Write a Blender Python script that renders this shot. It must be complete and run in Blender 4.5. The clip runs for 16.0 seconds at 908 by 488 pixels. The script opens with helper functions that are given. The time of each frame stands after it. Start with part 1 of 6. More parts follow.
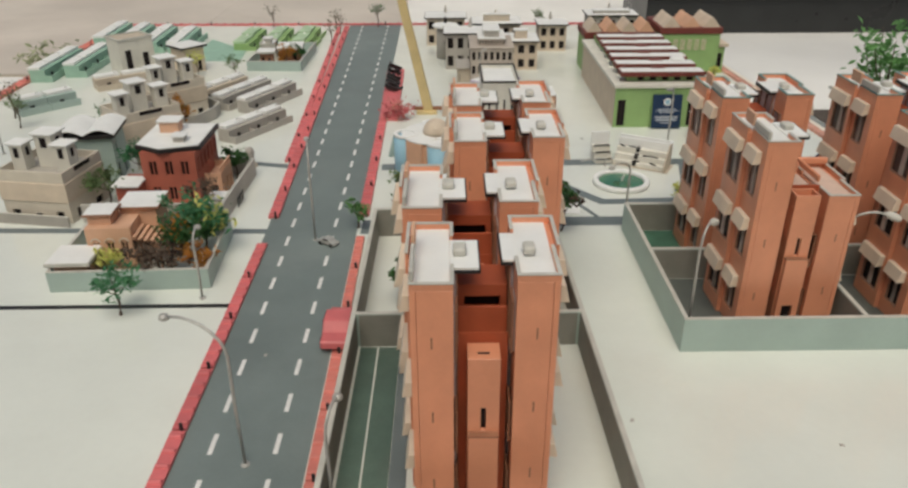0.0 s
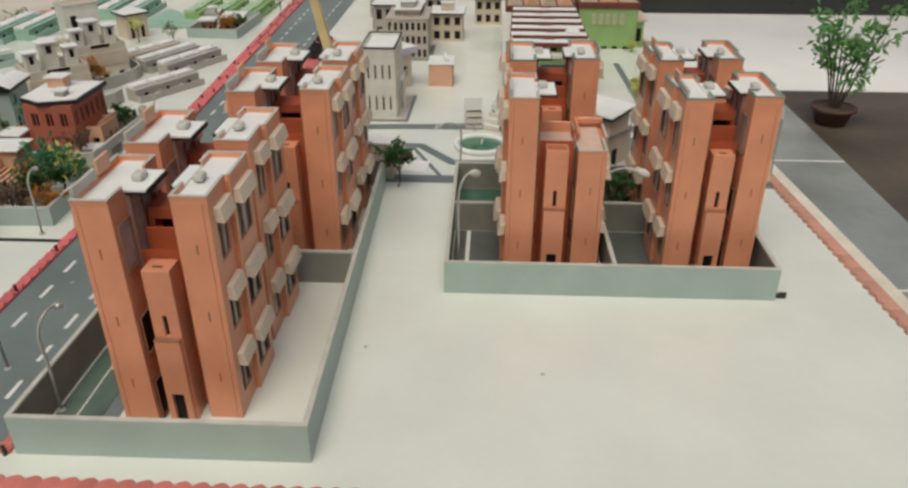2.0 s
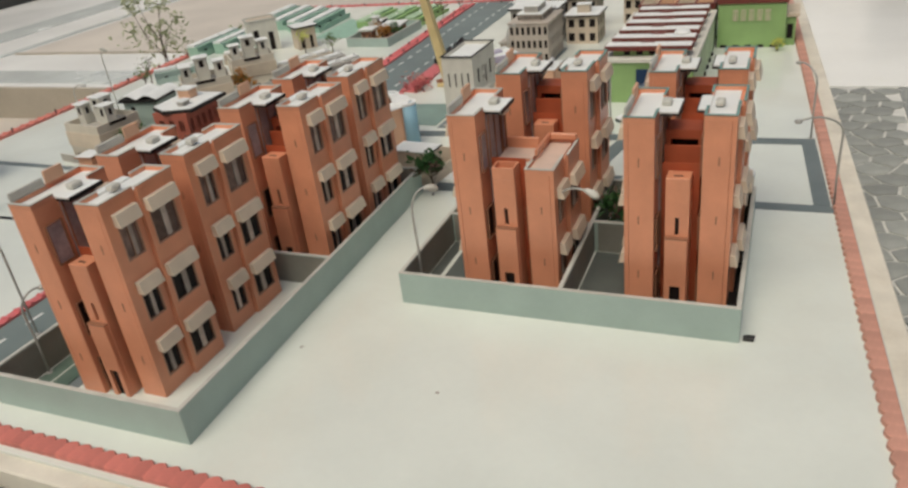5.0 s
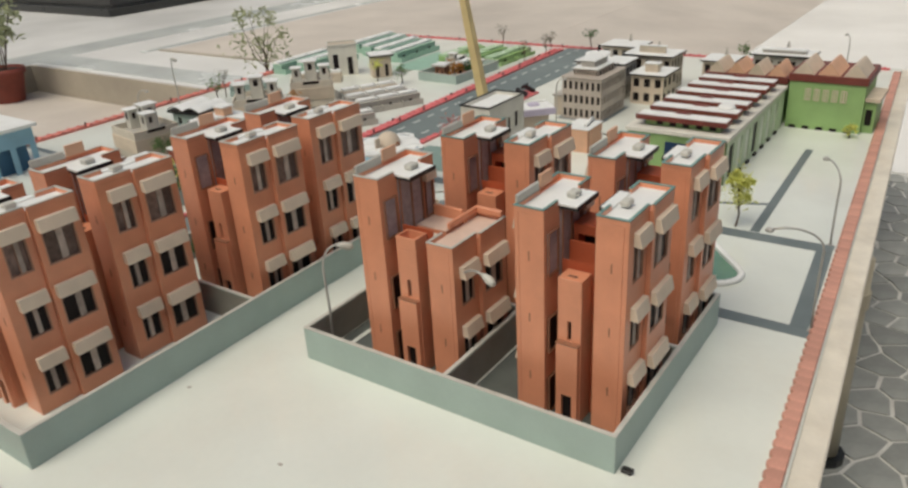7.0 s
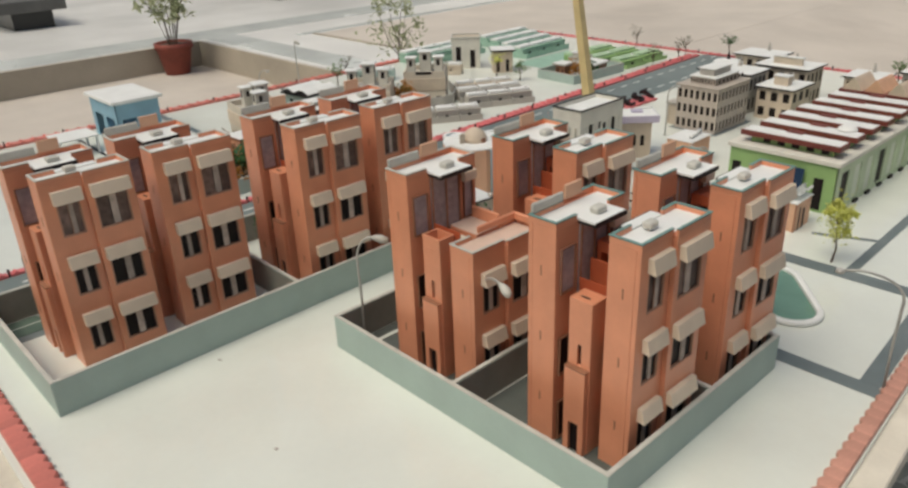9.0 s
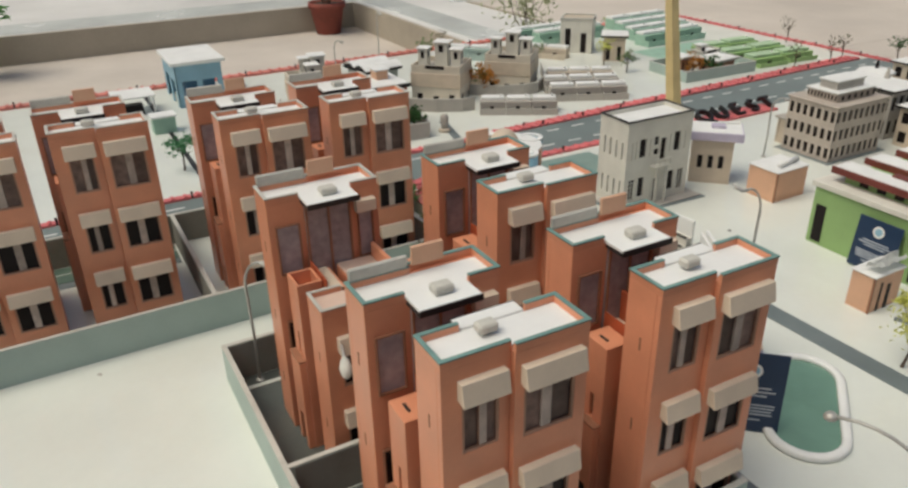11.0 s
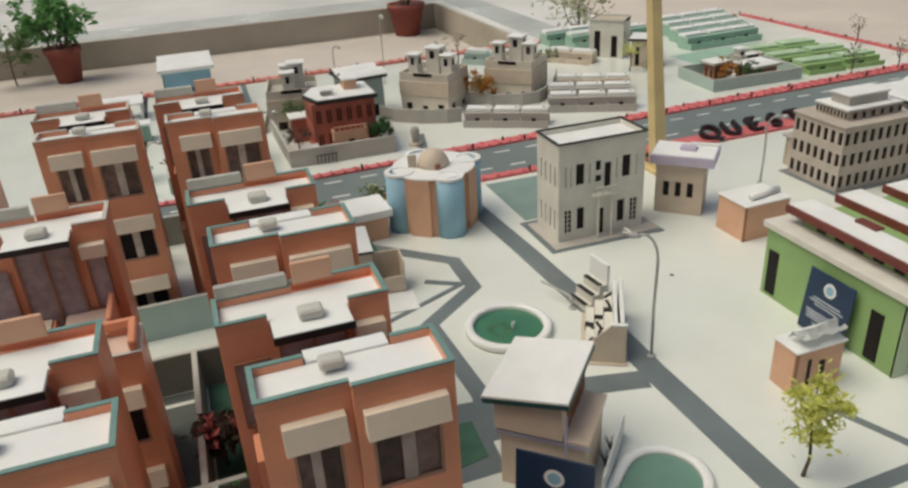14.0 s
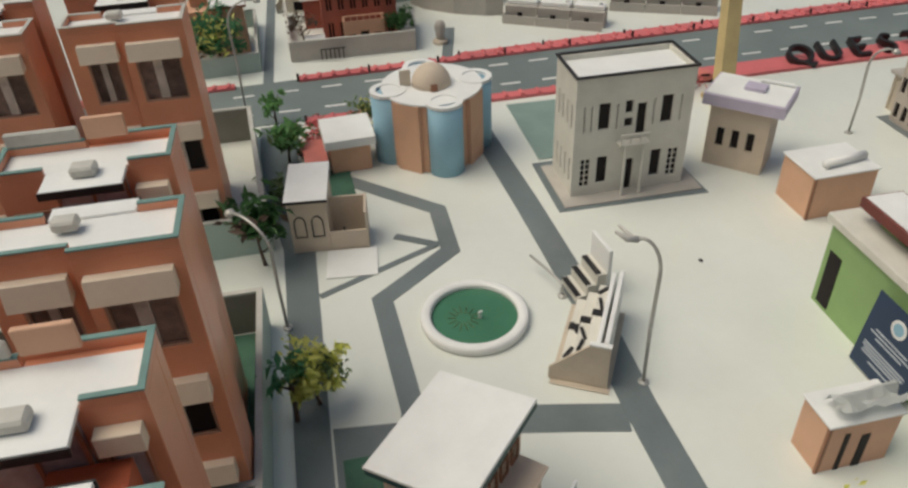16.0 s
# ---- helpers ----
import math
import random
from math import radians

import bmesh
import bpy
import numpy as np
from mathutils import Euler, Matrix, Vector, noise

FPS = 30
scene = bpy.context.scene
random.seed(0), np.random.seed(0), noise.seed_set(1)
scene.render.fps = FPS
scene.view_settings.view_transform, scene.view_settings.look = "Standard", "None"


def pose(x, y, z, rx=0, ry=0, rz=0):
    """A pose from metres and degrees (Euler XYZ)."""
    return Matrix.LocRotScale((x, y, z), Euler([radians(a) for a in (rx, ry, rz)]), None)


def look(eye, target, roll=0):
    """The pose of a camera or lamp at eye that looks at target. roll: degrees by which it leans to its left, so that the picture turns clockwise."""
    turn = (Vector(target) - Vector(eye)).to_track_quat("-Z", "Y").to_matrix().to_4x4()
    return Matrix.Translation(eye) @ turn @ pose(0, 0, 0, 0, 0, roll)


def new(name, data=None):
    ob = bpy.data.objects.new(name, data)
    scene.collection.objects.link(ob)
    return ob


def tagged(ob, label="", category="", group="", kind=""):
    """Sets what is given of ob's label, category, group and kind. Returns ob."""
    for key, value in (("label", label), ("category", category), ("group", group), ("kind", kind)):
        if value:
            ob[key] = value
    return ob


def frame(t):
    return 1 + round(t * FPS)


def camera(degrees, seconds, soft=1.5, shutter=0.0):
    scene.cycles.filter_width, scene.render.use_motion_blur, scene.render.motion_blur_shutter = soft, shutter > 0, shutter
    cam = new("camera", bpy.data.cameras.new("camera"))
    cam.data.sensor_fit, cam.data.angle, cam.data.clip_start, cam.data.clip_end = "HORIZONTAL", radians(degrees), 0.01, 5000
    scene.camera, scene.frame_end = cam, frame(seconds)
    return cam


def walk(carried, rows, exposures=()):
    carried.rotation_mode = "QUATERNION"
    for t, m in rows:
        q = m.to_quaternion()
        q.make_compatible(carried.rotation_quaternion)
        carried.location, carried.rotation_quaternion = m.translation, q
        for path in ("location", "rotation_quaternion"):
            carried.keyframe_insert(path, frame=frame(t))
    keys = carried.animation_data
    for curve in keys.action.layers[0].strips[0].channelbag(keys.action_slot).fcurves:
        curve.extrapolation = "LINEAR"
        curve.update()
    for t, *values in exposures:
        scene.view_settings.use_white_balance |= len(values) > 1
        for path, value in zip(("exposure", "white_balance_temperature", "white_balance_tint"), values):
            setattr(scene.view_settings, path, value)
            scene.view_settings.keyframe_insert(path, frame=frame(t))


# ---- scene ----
cam = camera(61.4, 16.0, soft=2.6)
PATH = [
    (0, (0.028, 0.002, 1.673), (0.042, 1.781, 0.759), -0.2),
    (0.5, (0.249, -0.087, 1.677), (0.097, 1.686, 0.764), -0.6),
    (1, (0.438, -0.153, 1.68), (0.282, 1.617, 0.762), -1.2),
    (1.5, (0.523, -0.184, 1.669), (0.374, 1.579, 0.736), -1.1),
    (2, (0.601, -0.151, 1.667), (0.511, 1.604, 0.711), -0.0),
    (2.5, (0.747, -0.077, 1.657), (0.501, 1.663, 0.701), 1.0),
    (3, (0.875, -0.051, 1.671), (0.515, 1.671, 0.72), -1.4),
    (5.5, (1.318, 0.031, 1.682), (0.507, 1.608, 0.757), -6.4),
    (6, (1.355, 0.12, 1.689), (0.491, 1.698, 0.813), -4.2),
    (6.5, (1.461, 0.193, 1.702), (0.433, 1.703, 0.886), -3.4),
    (7, (1.633, 0.328, 1.683), (0.567, 1.796, 0.841), -3.4),
    (7.5, (1.73, 0.365, 1.673), (0.528, 1.728, 0.836), -5.2),
    (8, (1.784, 0.369, 1.666), (0.462, 1.625, 0.842), -4.3),
    (8.5, (1.794, 0.396, 1.664), (0.442, 1.624, 0.849), -5.1),
    (9, (1.769, 0.519, 1.663), (0.423, 1.74, 0.828), -2.3),
    (11.5, (1.764, 1.187, 1.625), (0.168, 1.995, 0.729), -1.3),
    (12, (1.735, 1.205, 1.625), (0.201, 2.127, 0.731), -0.2),
    (12.5, (1.69, 1.299, 1.598), (0.162, 2.222, 0.696), -1.3),
    (13, (1.688, 1.5, 1.587), (0.068, 2.247, 0.683), -1.9),
    (13.5, (1.752, 1.636, 1.585), (0.059, 2.226, 0.701), -3.1),
    (14, (1.768, 1.708, 1.587), (0.061, 2.264, 0.704), -3.5),
    (14.5, (1.679, 1.786, 1.573), (0.009, 2.356, 0.63), -2.1),
    (15, (1.558, 1.835, 1.563), (-0.093, 2.362, 0.564), -1.6),
    (15.5, (1.504, 1.87, 1.562), (-0.089, 2.373, 0.463), -0.8),
    (16, (1.472, 2.014, 1.572), (-0.123, 2.297, 0.398), -2.5),
]
walk(cam, [(t, look(eye, target, roll)) for t, eye, target, roll in PATH], [(0, -0.27, 6720, 8), (6, -0.20, 6720, 8), (9, -0.12, 6720, 8), (13, -0.12, 6750, 8), (16, -0.26, 6800, 8)])

# ---- world and light ----
world = bpy.data.worlds.new("world")
scene.world = world
world.use_nodes = True
wn = world.node_tree
wn.nodes.clear()
w_out = wn.nodes.new("ShaderNodeOutputWorld")
w_bg = wn.nodes.new("ShaderNodeBackground")
w_sky = wn.nodes.new("ShaderNodeTexSky")
w_sky.sky_type = "NISHITA"
w_sky.sun_disc = False
w_sky.sun_elevation = radians(62)
w_sky.sun_rotation = radians(188)
w_sky.dust_density = 4.0
w_sky.air_density = 1.0
w_sky.ozone_density = 0.5
w_bg.inputs["Strength"].default_value = 0.085
wn.links.new(w_sky.outputs[0], w_bg.inputs["Color"])
wn.links.new(w_bg.outputs[0], w_out.inputs["Surface"])
sun_data = bpy.data.lights.new("sun", "SUN")
sun_data.energy = 2.1
sun_data.angle = radians(48)
sun_data.color = (1.0, 0.93, 0.82)
sun = new("sun", sun_data)
sun.matrix_world = look((-0.04, -0.78, 5.3), (0.3, 1.6, 0.8))

# ---- materials ----


def material(name, color, rough=0.6, var=0.12, scale=30.0, fine=220.0, bump=0.15, metal=0.0, rnd=0.0, spec=0.5, stain=None, tilt=0.5):
    """A painted or raw surface with two scales of variation, fine relief and an optional stain colour."""
    m = bpy.data.materials.new(name)
    m.use_nodes = True
    nt = m.node_tree
    b = nt.nodes["Principled BSDF"]
    tc = nt.nodes.new("ShaderNodeTexCoord")
    n1 = nt.nodes.new("ShaderNodeTexNoise")
    n1.inputs["Scale"].default_value = scale
    n1.inputs["Detail"].default_value = 5.0
    n2 = nt.nodes.new("ShaderNodeTexNoise")
    n2.inputs["Scale"].default_value = fine
    n2.inputs["Detail"].default_value = 3.0
    nt.links.new(tc.outputs["Object"], n1.inputs["Vector"])
    nt.links.new(tc.outputs["Object"], n2.inputs["Vector"])
    r1 = nt.nodes.new("ShaderNodeMapRange")
    r1.inputs["From Min"].default_value, r1.inputs["From Max"].default_value = 0.3, 0.7
    r1.inputs["To Min"].default_value, r1.inputs["To Max"].default_value = 1 - var, 1 + var
    nt.links.new(n1.outputs["Fac"], r1.inputs["Value"])
    r2 = nt.nodes.new("ShaderNodeMapRange")
    r2.inputs["To Min"].default_value, r2.inputs["To Max"].default_value = 1 - var * 0.5, 1 + var * 0.5
    nt.links.new(n2.outputs["Fac"], r2.inputs["Value"])
    mu = nt.nodes.new("ShaderNodeMath")
    mu.operation = "MULTIPLY"
    nt.links.new(r1.outputs[0], mu.inputs[0])
    nt.links.new(r2.outputs[0], mu.inputs[1])
    last = mu.outputs[0]
    if rnd:
        oi = nt.nodes.new("ShaderNodeObjectInfo")
        r3 = nt.nodes.new("ShaderNodeMapRange")
        r3.inputs["To Min"].default_value, r3.inputs["To Max"].default_value = 1 - rnd, 1 + rnd
        nt.links.new(oi.outputs["Random"], r3.inputs["Value"])
        m2 = nt.nodes.new("ShaderNodeMath")
        m2.operation = "MULTIPLY"
        nt.links.new(last, m2.inputs[0])
        nt.links.new(r3.outputs[0], m2.inputs[1])
        last = m2.outputs[0]
    base = nt.nodes.new("ShaderNodeRGB")
    base.outputs[0].default_value = (*color, 1)
    col = base.outputs[0]
    if stain:
        n3 = nt.nodes.new("ShaderNodeTexNoise")
        n3.inputs["Scale"].default_value = scale * 0.35
        n3.inputs["Detail"].default_value = 7.0
        n3.inputs["Roughness"].default_value = 0.65
        nt.links.new(tc.outputs["Object"], n3.inputs["Vector"])
        ra = nt.nodes.new("ShaderNodeMapRange")
        ra.inputs["From Min"].default_value, ra.inputs["From Max"].default_value = 0.5, 0.72
        ra.inputs["To Max"].default_value = tilt
        nt.links.new(n3.outputs["Fac"], ra.inputs["Value"])
        mx = nt.nodes.new("ShaderNodeMix")
        mx.data_type = "RGBA"
        nt.links.new(ra.outputs[0], mx.inputs["Factor"])
        nt.links.new(col, mx.inputs["A"])
        mx.inputs["B"].default_value = (*stain, 1)
        col = mx.outputs["Result"]
    vm = nt.nodes.new("ShaderNodeVectorMath")
    vm.operation = "SCALE"
    nt.links.new(col, vm.inputs[0])
    nt.links.new(last, vm.inputs["Scale"])
    nt.links.new(vm.outputs[0], b.inputs["Base Color"])
    rr = nt.nodes.new("ShaderNodeMapRange")
    rr.inputs["To Min"].default_value, rr.inputs["To Max"].default_value = max(rough - 0.1, 0.02), min(rough + 0.1, 1)
    nt.links.new(n1.outputs["Fac"], rr.inputs["Value"])
    nt.links.new(rr.outputs[0], b.inputs["Roughness"])
    b.inputs["Metallic"].default_value = metal
    b.inputs["Specular IOR Level"].default_value = spec
    if bump:
        bp = nt.nodes.new("ShaderNodeBump")
        bp.inputs["Strength"].default_value = bump
        bp.inputs["Distance"].default_value = 0.001
        nt.links.new(n2.outputs["Fac"], bp.inputs["Height"])
        nt.links.new(bp.outputs[0], b.inputs["Normal"])
    return m


BOARD = material("board_laminate", (0.725, 0.765, 0.705), 0.11, 0.04, 5, 60, 0.05, stain=(0.665, 0.665, 0.59), tilt=0.45)
ORANGE = material("orange_card", (0.72, 0.31, 0.18), 0.32, 0.08, 14, 180, 0.12, rnd=0.05)
# the orange card again, darker and redder to paint in recess shade
ORANGE_SHADED = material("shaded_orange_card", (0.46, 0.10, 0.04), 0.65, 0.12, 14, 180, 0.12)
PEACH = material("peach_card", (0.66, 0.40, 0.265), 0.65, 0.08, 18, 180, 0.1)
CREAM = material("cream_card", (0.61, 0.52, 0.41), 0.65, 0.08, 20, 200, 0.1, rnd=0.05)
AWNING = material("awning_card", (0.74, 0.635, 0.50), 0.6, 0.07, 20, 200, 0.1, rnd=0.06)
CAFE_CARD = material("peach_cream_card", (0.72, 0.585, 0.45), 0.6, 0.08, 16, 180, 0.1)
STONE = material("buff_card", (0.55, 0.48, 0.38), 0.7, 0.1, 20, 200, 0.12, rnd=0.06)
VILLA_BASE = material("villa_card", (0.60, 0.55, 0.46), 0.65, 0.1, 16, 180, 0.12)
PALE = material("pale_grey_card", (0.66, 0.65, 0.58), 0.65, 0.08, 20, 200, 0.1)
WHITE = material("white_card", (0.80, 0.82, 0.80), 0.5, 0.05, 16, 160, 0.06)
GREY_WALL = material("grey_green_card", (0.37, 0.475, 0.435), 0.55, 0.07, 10, 150, 0.08, rnd=0.04)
GREY_CARD = material("grey_card", (0.42, 0.40, 0.36), 0.7, 0.1, 15, 160, 0.1, rnd=0.06)
TEAL = material("teal_cap", (0.16, 0.29, 0.265), 0.6, 0.15, 25, 200, 0.1)
PALE_CAP = material("pale_cap", (0.52, 0.52, 0.47), 0.6, 0.12, 25, 200, 0.1)
BLACK = material("black_edge", (0.018, 0.017, 0.017), 0.45, 0.1, 30, 200, 0.05)
DARK = material("dark_opening", (0.014, 0.010, 0.010), 0.5, 0.2, 40, 200, 0.05, spec=0.2)
CURTAIN = material("curtain_print", (0.155, 0.105, 0.088), 0.35, 0.35, 60, 300, 0.05, rnd=0.5, spec=0.3)
DRAPE = material("pale_drape", (0.46, 0.39, 0.34), 0.6, 0.2, 50, 240, 0.08, rnd=0.3)
FRAME = material("window_frame", (0.40, 0.24, 0.17), 0.6, 0.15, 30, 200, 0.05)
ASPHALT = material("road_paper", (0.165, 0.205, 0.20), 0.5, 0.12, 6, 180, 0.15, stain=(0.22, 0.26, 0.25), tilt=0.6)
PATH_GREY = material("path_paper", (0.155, 0.19, 0.195), 0.5, 0.12, 8, 160, 0.12, stain=(0.26, 0.27, 0.26))
LINE_WHITE = material("road_line", (0.75, 0.76, 0.74), 0.5, 0.08, 30, 200, 0.05)
RED = material("red_kerb", (0.60, 0.19, 0.155), 0.55, 0.15, 20, 160, 0.15, rnd=0.14)
CRIMSON = material("crimson_kerb", (0.60, 0.15, 0.155), 0.5, 0.12, 12, 160, 0.1, rnd=0.10)
RUST = material("rust_red_card", (0.40, 0.115, 0.075), 0.6, 0.15, 14, 180, 0.12)
HOTEL = material("hotel_card", (0.46, 0.41, 0.355), 0.65, 0.12, 18, 180, 0.1)
TWIG = material("grey_twig", (0.17, 0.17, 0.12), 0.7, 0.25, 30, 160, 0.1)
PLOT = material("grey_green_plot", (0.21, 0.30, 0.27), 0.6, 0.12, 10, 160, 0.15)
PINK = material("pink_kerb", (0.60, 0.31, 0.235), 0.6, 0.15, 20, 160, 0.15, rnd=0.12)
RED_ROOF = material("red_roof", (0.17, 0.040, 0.030), 0.5, 0.15, 25, 180, 0.1)
LIME = material("lime_card", (0.27, 0.43, 0.17), 0.6, 0.08, 14, 160, 0.1)
LAWN = material("green_felt", (0.055, 0.145, 0.095), 0.8, 0.2, 25, 300, 0.4)
POOL_WATER = material("pool_water", (0.16, 0.29, 0.225), 0.12, 0.1, 10, 60, 0.1)
WATER = material("green_water", (0.06, 0.19, 0.11), 0.12, 0.1, 10, 60, 0.1)
BLUE = material("blue_card", (0.27, 0.48, 0.60), 0.6, 0.08, 15, 160, 0.1)
NAVY = material("navy_card", (0.012, 0.035, 0.085), 0.35, 0.1, 15, 160, 0.05)
LILAC = material("lilac_card", (0.50, 0.46, 0.58), 0.55, 0.08, 20, 160, 0.08)
STEEL = material("grey_wire", (0.46, 0.46, 0.43), 0.4, 0.15, 40, 200, 0.05, metal=0.3)
YELLOW = material("yellow_wood", (0.62, 0.50, 0.25), 0.55, 0.12, 12, 120, 0.15)
BROWN = material("brown_card", (0.30, 0.14, 0.08), 0.65, 0.15, 20, 160, 0.15)
TERRACOTTA = material("terracotta", (0.25, 0.062, 0.045), 0.7, 0.2, 8, 60, 0.2)
LEAF_G = material("leaf_green", (0.055, 0.15, 0.045), 0.55, 0.3, 20, 120, 0.1)
LEAF_P = material("leaf_pale", (0.16, 0.24, 0.10), 0.55, 0.3, 20, 120, 0.1)
LEAF_B = material("leaf_bright", (0.17, 0.38, 0.13), 0.55, 0.3, 20, 120, 0.1)
LEAF_W = material("leaf_whitish", (0.42, 0.46, 0.29), 0.6, 0.3, 20, 120, 0.1)
LEAF_Y = material("leaf_yellow", (0.68, 0.70, 0.22), 0.6, 0.25, 25, 120, 0.1)
LEAF_T = material("leaf_teal", (0.09, 0.27, 0.13), 0.6, 0.3, 25, 120, 0.1)
LEAF_O = material("leaf_orange", (0.52, 0.24, 0.05), 0.6, 0.25, 25, 120, 0.1)
BARK = material("bark", (0.10, 0.07, 0.05), 0.8, 0.25, 40, 160, 0.3)
TIMBER = material("timber_edge", (0.72, 0.68, 0.58), 0.6, 0.1, 12, 120, 0.15, stain=(0.45, 0.38, 0.28))
PIPE = material("cream_pipe", (0.50, 0.45, 0.33), 0.5, 0.12, 8, 80, 0.1, stain=(0.25, 0.2, 0.12))
SAND = material("sand_floor", (0.57, 0.525, 0.465), 0.85, 0.1, 1.2, 40, 0.3, stain=(0.47, 0.42, 0.365), tilt=0.5)
TERRACE = material("terrace_floor", (0.86, 0.87, 0.84), 0.22, 0.05, 0.8, 25, 0.1, stain=(0.76, 0.77, 0.74), tilt=0.4)
PALE_MARBLE = material("pale_marble", (0.58, 0.62, 0.60), 0.25, 0.12, 1.5, 14, 0.05, stain=(0.62, 0.65, 0.63), tilt=0.7)
BED_SOIL = material("bed_soil", (0.085, 0.066, 0.048), 0.55, 0.35, 2.5, 18, 0.4, stain=(0.15, 0.13, 0.11), tilt=0.5)
MARBLE = material("grey_marble", (0.25, 0.27, 0.26), 0.22, 0.2, 1.5, 14, 0.05, stain=(0.31, 0.34, 0.33), tilt=0.7)
PAVER = material("flagstone", (0.32, 0.335, 0.31), 0.42, 0.2, 6, 60, 0.3, rnd=0.18)
MORTAR = material("pale_mortar", (0.66, 0.66, 0.62), 0.8, 0.15, 10, 60, 0.3)
KERB_STONE = material("kerb_plaster", (0.41, 0.37, 0.30), 0.8, 0.12, 2.0, 40, 0.2, stain=(0.31, 0.275, 0.22))
BLACK_STONE = material("black_granite", (0.022, 0.024, 0.024), 0.3, 0.2, 3, 40, 0.05)


def let_through(m, share=0.45):
    """Thin paper or leaf: part of the light passes to the other side."""
    nt = m.node_tree
    b = nt.nodes["Principled BSDF"]
    out = nt.nodes["Material Output"]
    tr = nt.nodes.new("ShaderNodeBsdfTranslucent")
    mix = nt.nodes.new("ShaderNodeMixShader")
    mix.inputs[0].default_value = share
    nt.links.new(b.inputs["Base Color"].links[0].from_socket, tr.inputs["Color"])
    nt.links.new(b.outputs[0], mix.inputs[1])
    nt.links.new(tr.outputs[0], mix.inputs[2])
    nt.links.new(mix.outputs[0], out.inputs["Surface"])


for leaf in (LEAF_G, LEAF_P, LEAF_B, LEAF_W, LEAF_Y, LEAF_T, LEAF_O):
    let_through(leaf)

# ---- building tools ----
TOP = 0.75  # height of the model board


def add_box(bm, x0, x1, y0, y1, z0, z1, m=None):
    vs = [bm.verts.new(Vector((x, y, z)) if m is None else m @ Vector((x, y, z))) for x in (x0, x1) for y in (y0, y1) for z in (z0, z1)]
    for f in ((0, 1, 3, 2), (4, 6, 7, 5), (0, 4, 5, 1), (2, 3, 7, 6), (0, 2, 6, 4), (1, 5, 7, 3)):
        bm.faces.new([vs[i] for i in f])
    return bm


def box(x0, x1, y0, y1, z0, z1, m=None):
    return add_box(bmesh.new(), x0, x1, y0, y1, z0, z1, m)


def add_prism(bm, pts, z0, z1, m=None):
    """An upright prism over a plan of points."""
    m = m or Matrix()
    lo = [bm.verts.new(m @ Vector((p[0], p[1], z0))) for p in pts]
    hi = [bm.verts.new(m @ Vector((p[0], p[1], z1))) for p in pts]
    n = len(pts)
    bm.faces.new(lo[::-1])
    bm.faces.new(hi)
    for i in range(n):
        bm.faces.new((lo[i], lo[(i + 1) % n], hi[(i + 1) % n], hi[i]))
    return bm


def add_ring(bm, outer, inner, z0, z1):
    """A wall between two plans with the same number of points."""
    n = len(outer)
    v = [[bm.verts.new((p[0], p[1], z)) for p in ps] for ps in (outer, inner) for z in (z0, z1)]
    for i in range(n):
        j = (i + 1) % n
        bm.faces.new((v[0][i], v[0][j], v[1][j], v[1][i]))
        bm.faces.new((v[2][j], v[2][i], v[3][i], v[3][j]))
        bm.faces.new((v[1][i], v[1][j], v[3][j], v[3][i]))
        bm.faces.new((v[0][j], v[0][i], v[2][i], v[2][j]))
    return bm


def add_tube(bm, pts, radii, sides=8):
    """A tube along points with a radius at each."""
    rings = []
    for i, p in enumerate(pts):
        p = Vector(p)
        d = (Vector(pts[min(i + 1, len(pts) - 1)]) - Vector(pts[max(i - 1, 0)])).normalized()
        a = d.orthogonal().normalized() if abs(d.z) > 0.9 else d.cross(Vector((0, 0, 1))).normalized()
        b = d.cross(a)
        r = radii[i] if isinstance(radii, (list, tuple)) else radii
        rings.append([bm.verts.new(p + r * (math.cos(2 * math.pi * k / sides) * a + math.sin(2 * math.pi * k / sides) * b)) for k in range(sides)])
    for q, w in zip(rings, rings[1:]):
        # turn the next ring so that the sides do not twist
        s = min(range(sides), key=lambda k: (w[k].co - q[0].co).length)
        w[:] = w[s:] + w[:s]
        if (w[1].co - q[1].co).length > (w[-1].co - q[1].co).length:
            w[:] = [w[0]] + w[:0:-1]
        for k in range(sides):
            bm.faces.new((q[k], q[(k + 1) % sides], w[(k + 1) % sides], w[k]))
    bm.faces.new(rings[0])
    bm.faces.new(rings[-1])
    return bm


def add_lathe(bm, profile, at=(0, 0, 0), sides=24):
    """A turned body from (radius, height) points."""
    at = Vector(at)
    rings = [[bm.verts.new(at + Vector((r * math.cos(2 * math.pi * k / sides), r * math.sin(2 * math.pi * k / sides), z))) for k in range(sides)] for r, z in profile]
    for q, w in zip(rings, rings[1:]):
        for k in range(sides):
            bm.faces.new((q[k], q[(k + 1) % sides], w[(k + 1) % sides], w[k]))
    bm.faces.new(rings[0][::-1])
    bm.faces.new(rings[-1])
    return bm


